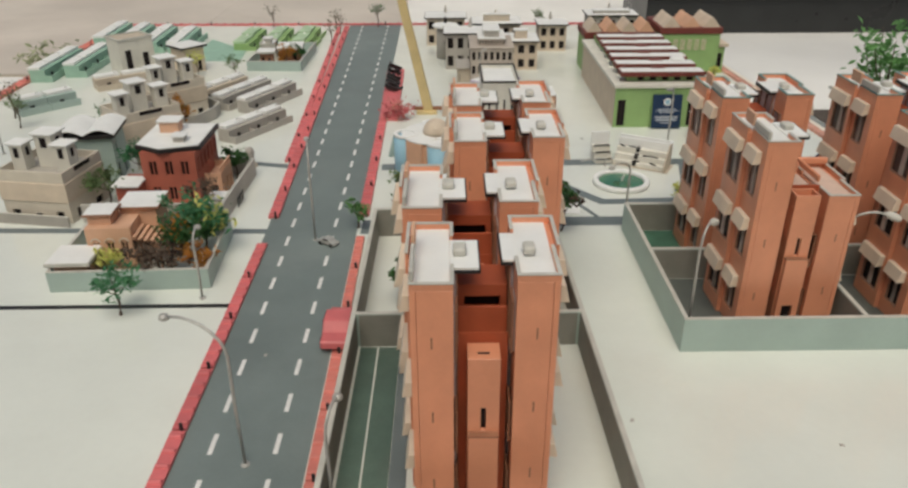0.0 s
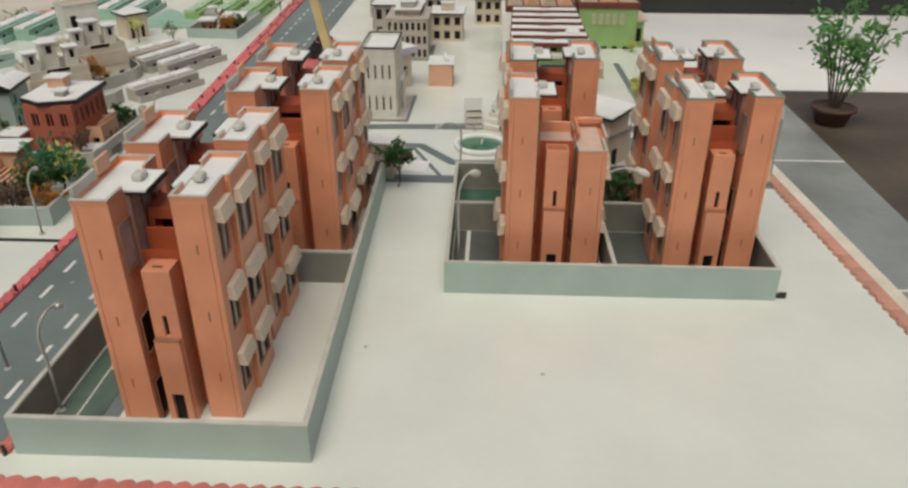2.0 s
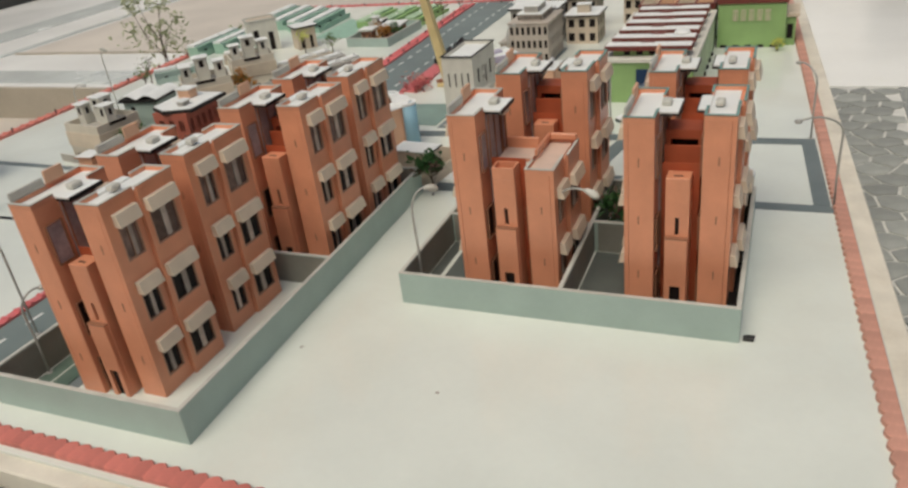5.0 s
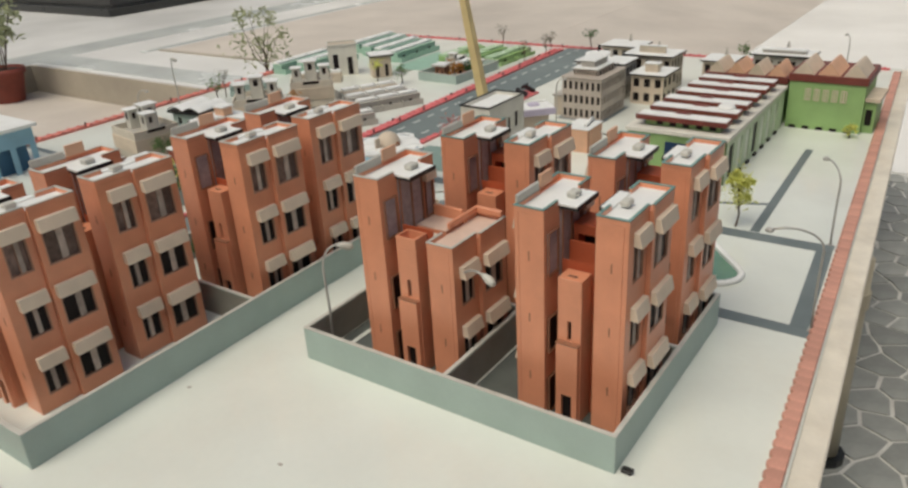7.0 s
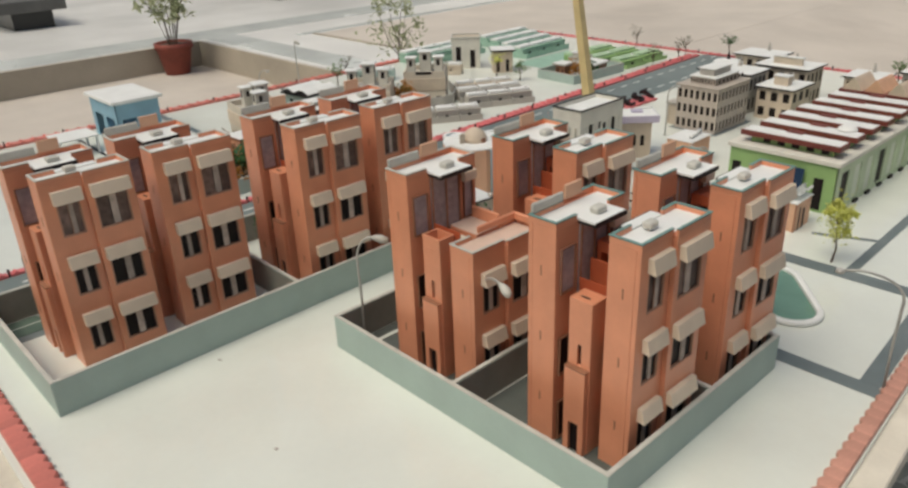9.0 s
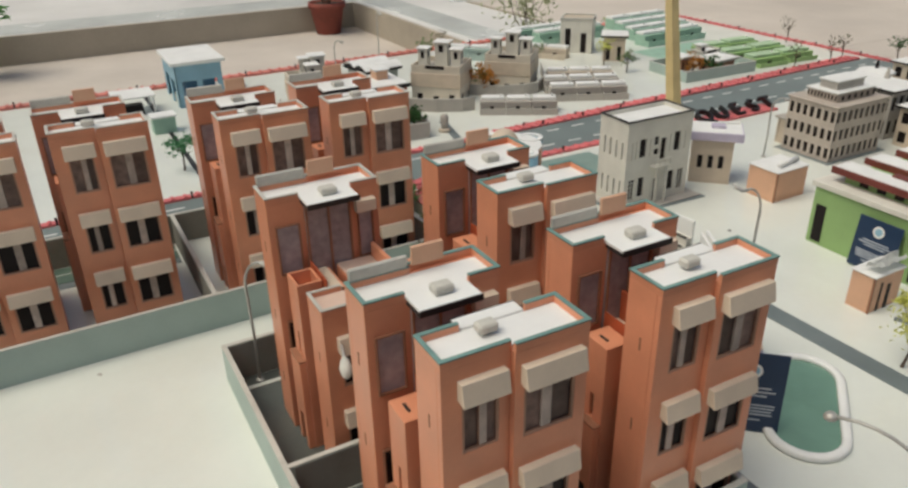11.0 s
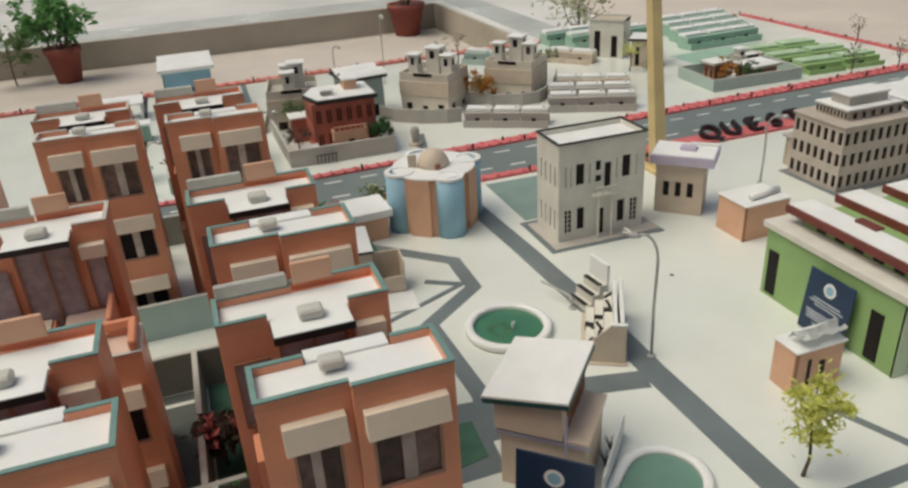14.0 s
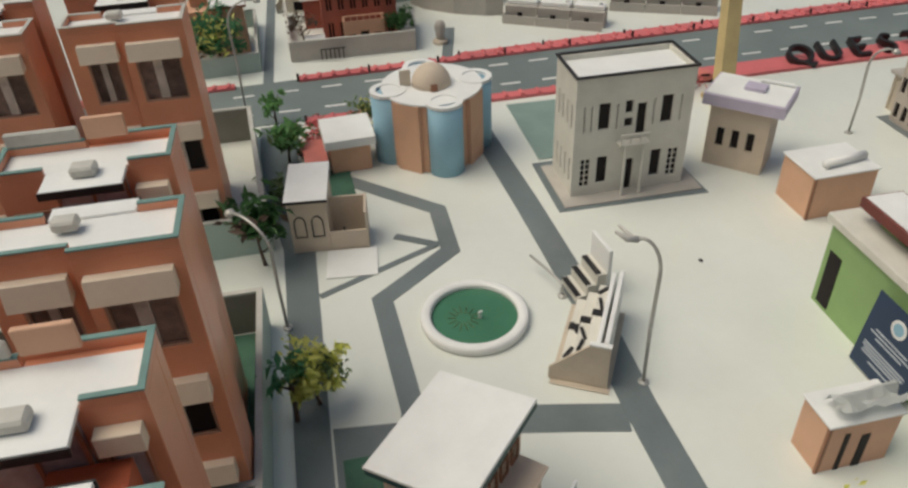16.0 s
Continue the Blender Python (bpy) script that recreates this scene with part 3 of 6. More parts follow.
INNER_GREY = material("inner_grey_card", (0.235, 0.235, 0.205), 0.7, 0.15, 12, 160, 0.15)
wall_run("compound_wall", [(-0.172, 0.768), (0.315, 0.772), (0.292, 1.885), (-0.165, 1.85)], 0.078, 0.009, GREY_WALL, "pale grey-green card wall round the long compound", True, [((-0.163, 1.335), (0.298, 1.338))], INNER_GREY)
wall_run("compound_wall", [(0.509, 1.307), (1.231, 1.311), (1.229, 1.876), (0.506, 1.876)], 0.078, 0.009, GREY_WALL, "pale grey-green card wall round the square compound", True, [((0.878, 1.316), (0.872, 1.871)), ((0.512, 1.612), (0.866, 1.612)), ((0.884, 1.625), (1.224, 1.625))], INNER_GREY)
# grey yard paper, its colour lowered to hold the shade among the flats
YARD = material("shaded_yard_paper", (0.10, 0.115, 0.105), 0.6, 0.18, 12, 160, 0.15)
YARD_LAWN = material("worn_green_paper", (0.095, 0.15, 0.12), 0.5, 0.2, 14, 200, 0.2, stain=(0.15, 0.19, 0.16))
sheet("yard_line_long", [(-0.1215, 0.785), (-0.1185, 0.785), (-0.1185, 1.325), (-0.1215, 1.325)], BOARD, "pale line on the green strip", 0.0028)
sheet("yard_lawn_long", [(-0.160, 0.785), (-0.075, 0.785), (-0.075, 1.325), (-0.157, 1.325)], YARD_LAWN, "green felt strip inside the compound", 0.002)
sheet("yard_path_long", [(-0.074, 0.785), (-0.045, 0.785), (-0.045, 1.325), (-0.074, 1.325)], PATH_GREY, "grey paper yard path", 0.001)
sheet("yard_grey_west", [(0.516, 1.318), (0.866, 1.318), (0.864, 1.604), (0.516, 1.604)], YARD, "grey paper yard floor, darkened for the shade there", 0.001)
sheet("yard_line_west", [(0.545, 1.318), (0.555, 1.318), (0.555, 1.604), (0.545, 1.604)], BOARD, "pale line on the yard floor", 0.002)
sheet("yard_grey_east", [(0.886, 1.318), (1.222, 1.318), (1.222, 1.616), (0.886, 1.616)], YARD, "grey paper yard floor, darkened for the shade there", 0.001)
sheet("yard_lawn_north", [(0.516, 1.622), (0.862, 1.622), (0.862, 1.866), (0.516, 1.866)], LAWN, "green felt inside the compound", 0.002)
sheet("yard_lawn_north_east", [(0.882, 1.64), (1.215, 1.64), (1.215, 1.866), (0.882, 1.866)], LAWN, "green felt inside the compound", 0.002)
# black sheet painted in for the shade of the narrow gap
sheet("yard_shade_east", [(1.196, 1.40), (1.2235, 1.40), (1.2215, 1.868), (1.196, 1.868)], BLACK, "black strip for the shade between flats and wall", 0.0026)

# ---- flats ----
FLOORS = ((0.035, 0.108), (0.168, 0.242), (0.302, 0.384))


TERRACE_PINK = material("pale_pink_card", (0.66, 0.50, 0.41), 0.55, 0.1, 20, 180, 0.1)
DRAPES = random.Random(21)
BAY = material("bay_print", (0.38, 0.33, 0.345), 0.35, 0.25, 60, 300, 0.05, rnd=0.25)


def add_wing(t, mirror, high, dy, cap):
    """One slab of a block of flats. Its outer side has two columns of windows with box awnings, its inner side a curtained bay."""
    f = Matrix.Translation((0.215, dy, 0)) @ Matrix.Diagonal((-1, 1, 1, 1)) if mirror else Matrix.Translation((0, dy, 0))
    full = high > 0.4
    roof = high - 0.012
    rows = FLOORS if full else FLOORS[:2]
    out_a = f @ face(0.0, 0.085, 0, -90)
    out_b = f @ face(-0.009, 0.182, 0, -90)
    bm = bmesh.new()
    add_box(bm, 0.0095, 0.062, 0.0, 0.182, 0, roof, f)
    add_panel(bm, out_a, 0.085, roof, 0.009, [(0.014, 0.060, a, b) for a, b in rows])
    add_panel(bm, out_b, 0.097, roof, 0.018, [(0.016, 0.084, a, b) for a, b in rows])
    part("wing_wall", bm, ORANGE, t, "", 0.0005)
    for a, b in rows:
        for m, u, w in ((out_a, 0.014, 0.046), (out_b, 0.016, 0.068)):
            m = m @ Matrix.Translation((u, a, 0))
            win = add_window(t, m, w, b - a, FRAME, DARK if a < 0.2 else CURTAIN)
            c = w * DRAPES.uniform(0.42, 0.58)
            part("drape", box(c - w * 0.10, c + w * 0.10, 0.004, b - a - 0.004, -0.0048, -0.0012, m), DRAPE, win, "pale drape between the panes", 0.0004)
        for m, u0, u1 in ((out_a, 0.008, 0.066), (out_b, 0.010, 0.090)):
            # a box awning with a sloping face
            bm = bmesh.new()
            z0, z1, d0, d1 = b - 0.006, b + 0.019, 0.017, 0.011
            vs = [bm.verts.new(m @ Vector(p)) for u in (u0, u1) for p in ((u, z0, 0), (u, z0 - 0.002, d0), (u, z1, d1), (u, z1, 0))]
            for q in ((0, 1, 2, 3), (4, 5, 6, 7), (0, 1, 5, 4), (1, 2, 6, 5), (2, 3, 7, 6), (0, 3, 7, 4)):
                bm.faces.new([vs[i] for i in q])
            part("awning", bm, AWNING, t, "cream box awning", 0.0006)
    # parapet round the roof, open towards the bay
    p = 0.0045
    bm = bmesh.new()
    for q in ((0, p, 0, 0.085), (-0.009, -0.009 + p, 0.0855, 0.182), (p + 0.0002, 0.062, 0, p), (-0.0043, 0.062, 0.182 - p, 0.182), (0.062 - p, 0.062, p + 0.0002, 0.052), (0.062 - p, 0.062, 0.138, 0.1773)):
        add_box(bm, q[0], q[1], q[2], q[3], roof + 0.0002, high - 0.002, f)
    par = part("parapet", bm, ORANGE, t)
    bm = bmesh.new()
    for q in ((-0.001, p, -0.001, 0.0848), (-0.010, -0.009 + p, 0.085, 0.183), (p + 0.0002, 0.063, -0.001, p), (-0.0043, 0.063, 0.182 - p, 0.183), (0.062 - p, 0.063, p + 0.0002, 0.052), (0.062 - p, 0.063, 0.138, 0.1773)):
        add_box(bm, q[0], q[1], q[2], q[3], high - 0.0018, high, f)
    part("coping", bm, cap, par)
    if full:
        bm = box(0.0048, 0.0572, 0.0048, 0.1772, roof + 0.0004, roof + 0.002, f)
        slab = part("roof_sheet", bm, WHITE, t, "white card roof")
        reach = 0.080 if mirror else 0.100
        part("bay_roof", box(0.0574, reach, 0.054, 0.136, roof + 0.0004, roof + 0.005, f), WHITE, slab, "", 0.0006)
        bm = box(reach + 0.0002, reach + 0.0022, 0.053, 0.137, roof - 0.004, roof + 0.0044, f)
        add_box(bm, 0.064, reach + 0.0002, 0.053, 0.055, roof - 0.004, roof + 0.0002, f)
        part("fascia", bm, BLACK, slab, "black roof edge")
        bx = (0.062, 0.082, 0.083, 0.109) if not mirror else (0.030, 0.048, 0.064, 0.088)
        part("roof_tank", box(*bx, roof + 0.0055, roof + 0.017, f), PALE_CAP, t, "small grey-white roof tank", 0.0025)
    # curtained bay on the inner side
    top = roof - 0.005
    bay = part("bay_window", box(0.0622, 0.0665, 0.058, 0.132, 0.035, top, f), BAY, t, "dark curtained bay")
    bm = bmesh.new()
    for y in (0.058, 0.094, 0.129):
        add_box(bm, 0.0667, 0.0690, y, y + 0.003, 0.035, top, f)
    part("mullion", bm, BROWN, bay)
    m = f @ face(0.0685, 0.0, 0, 90)
    for a, b in ((0.004, 0.085), (0.140, 0.215), (0.300, 0.384))[: len(rows)]:
        for u0, u1 in ((0.010, 0.048), (0.144, 0.170)):
            add_window(t, m @ Matrix.Translation((u0, a, 0)), u1 - u0, b - a, BROWN, DARK if a < 0.2 else BAY, 0, 0, 0.002)
        if a > 0.2:
            bm = box(0.140, 0.174, b - 0.002, b + 0.018, 0, 0.014, m @ Matrix.Translation((0, 0, -0.0064)))
            part("awning", bm, AWNING, t, "cream box awning", 0.0006)
    # thin slots scored in the front
    for z in (0.08, 0.205, 0.33):
        if z < high:
            part("slot", box(0.029, 0.0315, -0.0006, 0.0004, z, z + 0.018, f), BROWN, t)


def add_flats(at, label, low_right=False, cap=PALE_CAP, wide=1.0):
    t = thing("apartment_block", label, "model building", (*at, TOP), 0, "orange blocks of flats")
    t.scale.x = wide
    add_wing(t, False, 0.432, 0.0, cap)
    add_wing(t, True, 0.31 if low_right else 0.432, 0.022, cap)
    # raised lengths on the outer parapet
    part("raised_parapet", box(0.0002, 0.0068, 0.004, 0.082, 0.4325, 0.449), PALE_CAP, t, "grey-white raised parapet", 0.002)
    part("roof_panel", box(0.0002, 0.0062, 0.088, 0.132, 0.4325, 0.458), PEACH, t, "", 0.0008)
    # stair tower set back between the slabs, with a porch before it
    bm = bmesh.new()
    add_panel(bm, face(0.083, 0.014, 0, 0), 0.049, 0.285 if low_right else 0.303, 0.040, [(0.0205, 0.0285, 0.178, 0.218)])
    if low_right:
        add_ring(bm, [(0.083, 0.014), (0.132, 0.014), (0.132, 0.054), (0.083, 0.054)], [(0.087, 0.018), (0.128, 0.018), (0.128, 0.050), (0.087, 0.050)], 0.2852, 0.312)
    stair = part("stair_tower", bm, ORANGE, t, "", 0.0005)
    part("slit_window", box(0.1035, 0.1115, 0.020, 0.022, 0.178, 0.218), DARK, stair)
    bm = bmesh.new()
    add_panel(bm, face(0.0845, 0.003, 0, 0), 0.046, 0.174, 0.0108, [(0.012, 0.034, 0.0, 0.064)])
    porch = part("porch", bm, ORANGE, t, "", 0.0005)
    part("door", box(0.0965, 0.1185, 0.010, 0.012, 0.0, 0.064), DARK, porch, "dark doorway")
    part("sill", box(0.0838, 0.1312, 0.002, 0.0136, 0.1742, 0.176), BROWN, porch)
    # recess wall and link block carry their shade in the colour
    part("recess_wall", box(0.0695, 0.1455, 0.0565, 0.058, 0, 0.318), ORANGE_SHADED, t, "orange card recess coloured darker for its shade")
    part("terrace_floor", box(0.0695, 0.1455, 0.0585, 0.082, 0.285, 0.300), CREAM, t)
    hc = 0.298 if low_right else 0.372
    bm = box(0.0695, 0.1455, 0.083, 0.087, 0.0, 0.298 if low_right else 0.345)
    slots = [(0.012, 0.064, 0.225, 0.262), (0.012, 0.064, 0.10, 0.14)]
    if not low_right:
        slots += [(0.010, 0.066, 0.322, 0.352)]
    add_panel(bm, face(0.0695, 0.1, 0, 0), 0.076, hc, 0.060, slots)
    core = part("link_block", bm, ORANGE if low_right else ORANGE_SHADED, t, "", 0.0005)
    part("link_window", box(0.070, 0.145, 0.128, 0.130, 0.05, hc - 0.012), DARK, core)
    if not low_right:
        part("vent_slot", box(0.098, 0.116, 0.026, 0.030, 0.3032, 0.3040), BLACK, stair)
    else:
        # roof terrace over the lower slab
        part("terrace_floor", box(0.0695, 0.1455, 0.101, 0.160, 0.2984, 0.3005), TERRACE_PINK, t, "pale pink roof terrace")
        part("terrace_parapet", box(0.0695, 0.1455, 0.1605, 0.168, 0.27, 0.325), ORANGE, t, "", 0.002)
        part("terrace_floor", box(0.158, 0.210, 0.028, 0.199, 0.2985, 0.301), TERRACE_PINK, t, "pale pink roof terrace")
        part("terrace_parapet", box(0.1555, 0.162, 0.09, 0.20, 0.3102, 0.325), ORANGE, t, "", 0.002)
        part("terrace_parapet", box(0.1625, 0.222, 0.19, 0.20, 0.3102, 0.325), ORANGE, t, "", 0.002)
    return t


add_flats((-0.024, 0.848), "three-storey orange card flats with cream awnings and white roof", wide=0.93)
add_flats((-0.044, 1.083), "three-storey orange card flats behind the first of the row")
add_flats((0.040, 1.387), "three-storey orange card flats past the cross wall")
add_flats((0.040, 1.618), "three-storey orange card flats at the end of the row")
add_flats((0.637, 1.374), "orange card flats with one lower slab and roof terrace", True)
add_flats((0.643, 1.664), "three-storey orange card flats near the round fountain", False, TEAL)
add_flats((0.998, 1.385), "three-storey orange card flats at the compound corner", False, TEAL, 0.95)
add_flats((0.998, 1.679), "three-storey orange card flats beside the cafe", False, TEAL, 0.95)

# ---- street lamps ----


def add_lamp(at, height, arm, heading, label, head="hood"):
    """A thin wire lamp with a bent arm and a small head."""
    t = thing("street_lamp", label, "street lamp", (*at, TOP), heading, "wire street lamps")
    bm = bmesh.new()
    pts = [(0, 0, 0.0005), (0.002, 0, height * 0.4), (0, 0, height * 0.78)]
    for i in range(1, 7):
        a = math.pi / 2 * i / 6
        pts.append((arm * 0.75 * (1 - math.cos(a)), 0, height * 0.78 + height * 0.2 * math.sin(a)))
    pts.append((arm, 0, height * 0.965))
    add_tube(bm, pts, [0.0029] * 3 + [0.0025] * 7, 7)
    part("pole", bm, STEEL, t, "", 0, True)
    part("foot", add_lathe(bmesh.new(), [(0.008, 0.0004), (0.008, 0.003), (0.003, 0.005)], (0, 0, 0), 10), STEEL, t)
    if head == "none":
        return t
    bm = bmesh.new()
    if head == "fork":
        for dy in (-0.006, 0.0, 0.006):
            add_tube(bm, [(arm - 0.004, dy * 0.3, height * 0.968), (arm + 0.010, dy, height * 0.968), (arm + 0.026, dy * 1.3, height * 0.985 + abs(dy))], [0.0032, 0.003, 0.0018], 6)
    elif head == "ball":
        # a long drop-shaped hood that hangs from the arm
        z = height * 0.965
        add_tube(bm, [(arm - 0.010, 0, z + 0.003), (arm - 0.002, 0, z + 0.002), (arm + 0.010, 0, z - 0.002), (arm + 0.020, 0, z - 0.006), (arm + 0.025, 0, z - 0.008)], [0.003, 0.0065, 0.009, 0.0075, 0.003], 10)
    else:
        add_lathe(bm, [(0.003, 0.004), (0.007, 0.002), (0.009, -0.003), (0.008, -0.005)], (arm + 0.004, 0, height * 0.965), 12)
    part("lamp_head", bm, PALE_CAP if head == "ball" else STEEL, t, "", 0, True)
    return t


add_lamp((-0.318, 0.985), 0.285, 0.105, 160, "grey wire street lamp with a bent arm on the road")
add_lamp((-0.327, 1.826), 0.27, 0.07, 100, "grey wire street lamp standing on the road")
add_lamp((-0.155, 0.872), 0.20, 0.05, 75, "grey wire lamp inside the long compound")
add_lamp((0.533, 1.358), 0.262, 0.045, 50, "grey wire lamp with a white drop-shaped hood inside the compound", "ball")
add_lamp((0.845, 1.422), 0.272, 0.08, -15, "grey wire lamp with a white drop-shaped hood between the flats", "ball")
add_lamp((1.367, 2.43), 0.225, 0.09, 125, "grey wire street lamp at the board edge by the path")
add_lamp((1.418, 1.950), 0.255, 0.11, 205, "tall grey wire street lamp at the board edge")
add_lamp((0.758, 2.410), 0.255, 0.036, -125, "tall grey wire street lamp beside the seating", "fork")
add_lamp((0.162, 3.139), 0.20, 0.04, 60, "grey wire street lamp beside the hotel")
add_lamp((-0.545, 1.532), 0.17, 0.04, 90, "grey wire lamp beside the pink house")
add_lamp((0.516, 1.907), 0.20, 0.08, 221, "grey wire street lamp by the path")
add_lamp((0.545, 2.357), 0.03, 0.09, 200, "low bent wire beside the seating", "none")
add_lamp((1.05, 4.45), 0.2, 0.05, 120, "grey wire lamp near the board edge")
add_lamp((-1.48, 2.28), 0.2, 0.05, 20, "grey wire lamp among the villas")

# ---- town square ----


def circle(cx, cy, r, n=40, a0=0.0):
    return [(cx + r * math.cos(a0 + 2 * math.pi * k / n), cy + r * math.sin(a0 + 2 * math.pi * k / n)) for k in range(n)]


def stadium(cx, cy, length, width, turn, n=12):
    r = width / 2
    s = length / 2 - r
    pts = [(s + r * math.cos(a), r * math.sin(a)) for a in (-math.pi / 2 + math.pi * k / n for k in range(n + 1))]
    pts += [(-s + r * math.cos(a), r * math.sin(a)) for a in (math.pi / 2 + math.pi * k / n for k in range(n + 1))]
    c, d = math.cos(turn), math.sin(turn)
    return [(cx + x * c - y * d, cy + x * d + y * c) for x, y in pts]


t = thing("fountain", "round white-rimmed fountain with green water", "fountain", (0.566, 2.203, TOP))
part("rim", add_ring(bmesh.new(), circle(0, 0, 0.087), circle(0, 0, 0.070), 0.0002, 0.016), WHITE, t, "white foam rim", 0.003, True)
part("water", add_prism(bmesh.new(), circle(0, 0, 0.0698), 0.0014, 0.006), WATER, t, "green water sheet")
part("jet", add_tube(bmesh.new(), [(0.004, 0.008, 0.006), (0.006, 0.007, 0.018), (0.010, 0.010, 0.024)], [0.003, 0.0025, 0.0015], 7), WHITE, t, "white fountain jet")
bm = bmesh.new()
for k in range(14):
    a = k * 0.45
    add_tube(bm, [(0.012 * math.cos(a), -0.018 + 0.012 * math.sin(a), 0.0062), (0.03 * math.cos(a), -0.018 + 0.026 * math.sin(a), 0.0068)], [0.0011, 0.0006], 5)
part("splash", bm, LEAF_P, t, "pale splash strands")

t = thing("swimming_pool", "oval white-rimmed pool with green water", "pool", (1.098, 2.186, TOP))
turn = math.atan2(-0.20, 0.17)
part("rim", add_ring(bmesh.new(), stadium(0, 0, 0.31, 0.142, turn), stadium(0, 0, 0.278, 0.110, turn), 0.0002, 0.013), WHITE, t, "white foam rim", 0.003, True)
part("water", add_prism(bmesh.new(), stadium(0, 0, 0.2775, 0.1095, turn), 0.0014, 0.0045), POOL_WATER, t, "green water sheet")
part("ladder", box(-0.068, -0.058, -0.02, -0.010, 0.0046, 0.012), STEEL, t)

# stepped seating with a raised back and a bent far end
t = thing("seating_stand", "pale card spectator stand with black cross aisle", "stand", (0.722, 2.290, TOP), 151)
L = 0.170
bend = pose(L, 0, 0, 0, 0, 36)
for k in range(3):
    z = 0.016 + 0.018 * k
    s = part("step", box(0.004, L, -0.017 * (k + 1), -0.017 * k - 0.0004, 0.002, z), PALE, t, "", 0.0008)
    part("aisle", box(0.094, 0.106, -0.017 * (k + 1) + 0.001, -0.017 * k + 0.0008, z - 0.010, z + 0.003), BLACK, s, "black cross aisle")
    w = part("step", box(0.001, 0.06, -0.017 * (k + 1), -0.017 * k - 0.0004, 0.002, z, bend), PALE, t, "", 0.0008)
    part("edge", box(0.004, 0.056, -0.017 * k - 0.008, -0.017 * k + 0.0012, z + 0.0001, z + 0.0022, bend), BLACK, w, "black step edge")
part("back_board", box(0.002, L, -0.058, -0.0514, 0.002, 0.080), WHITE, t, "", 0.001)
part("back_board", box(0.002, L, -0.070, -0.0630, 0.002, 0.086), WHITE, t, "", 0.001)
part("back_wing", box(0.0, 0.062, -0.058, -0.0514, 0.002, 0.096, bend), WHITE, t, "", 0.001)
part("end_board", add_prism(bmesh.new(), [(-0.012, 0), (0.074, 0), (0.074, 0.078), (0.046, 0.078), (-0.012, 0.022)], -0.002, 0.002, Matrix(((0, 0, 1, 0), (-1, 0, 0, 0), (0, 1, 0, 0.002), (0, 0, 0, 1)))), STONE, t, "buff card end board", 0.0005)
part("end_rim", box(-0.004, 0.0036, -0.075, -0.044, 0.0805, 0.0835), WHITE, t)
part("foot", box(-0.012, L, -0.078, 0.008, 0.0015, 0.0019), STONE, t)
rng = random.Random(5)
for k in range(6):
    u, n = rng.uniform(0.025, 0.18), rng.randrange(3)
    part("loose_strip", box(-0.012, 0.012, -0.0025, 0.0025, 0, 0.003, pose(u, -0.017 * n - 0.009, 0.0165 + 0.018 * n, 0, rng.uniform(-6, 0), rng.uniform(-40, 40))), BLACK, t)

# cafe with a white roof set askew
CAFE = 138.5
t = thing("cafe_house", "cream card cafe with a white flat roof and dark edge", "model building", (0.9325, 2.102, TOP), CAFE)
part("body", box(-0.060, 0.050, -0.082, 0.045, 0, 0.105), CAFE_CARD, t, "", 0.0008)
part("upper_wall", box(-0.070, 0.060, -0.050, 0.050, 0.1094, 0.168), CAFE_CARD, t, "", 0.0008)
part("ledge", box(-0.066, 0.056, -0.087, 0.050, 0.1052, 0.1092), CAFE_CARD, t, "", 0.0006)
part("ledge_band", box(-0.0665, -0.0602, -0.0875, 0.0505, 0.098, 0.1048), LILAC, t)
tilt = pose(0, 0, 0.168, -7) @ Matrix.Translation((0, 0, -0.164))
r = part("roof", box(-0.083, 0.075, -0.063, 0.063, 0.172, 0.1765, tilt), WHITE, t, "white card roof", 0.0006)
part("roof_edge", box(-0.0825, 0.0745, -0.0625, 0.0625, 0.164, 0.1715, tilt), material("dark_teal", (0.02, 0.07, 0.065), 0.5, 0.1, 20, 160, 0.05), r, "dark teal roof edge")
part("post", add_tube(bmesh.new(), [(-0.076, -0.057, 0), (-0.076, -0.057, 0.160)], 0.002, 8), LILAC, t)
for k in range(4):
    m = face(-0.048 + 0.026 * k, -0.0502, 0.118, 0)
    add_window(t, m @ Matrix.Translation((0, 0, 0.0048)), 0.018, 0.03, BROWN, DARK, 0, 0, 0.0018)
part("door", box(-0.0625, -0.0602, -0.012, 0.012, 0, 0.055), DARK, t)
for k in range(3):
    m = face(0.045 - 0.038 * k, 0.0502, 0.120, 180)
    add_window(t, m @ Matrix.Translation((0, 0, 0.0048)), 0.016, 0.026, BROWN, DARK, 0, 0, 0.0018)
part("side_wall", box(-0.05, 0.10, -0.108, -0.104, 0.0, 0.045), WHITE, t, "", 0.0006)
for x, s in ((0.02, 0.9), (0.06, 0.7)):
    bm = bmesh.new()
    for k in range(6):
        a = k * 1.05
        add_tube(bm, [(x, -0.095, 0.0), (x + 0.004 * math.cos(a), -0.095 + 0.004 * math.sin(a), 0.018 * s), (x + 0.011 * math.cos(a), -0.095 + 0.011 * math.sin(a), 0.026 * s + 0.004 * (k % 3))], [0.0015, 0.0012, 0.0006], 5)
    part("iron_shrub", bm, BLACK, t, "small black wire shrub")


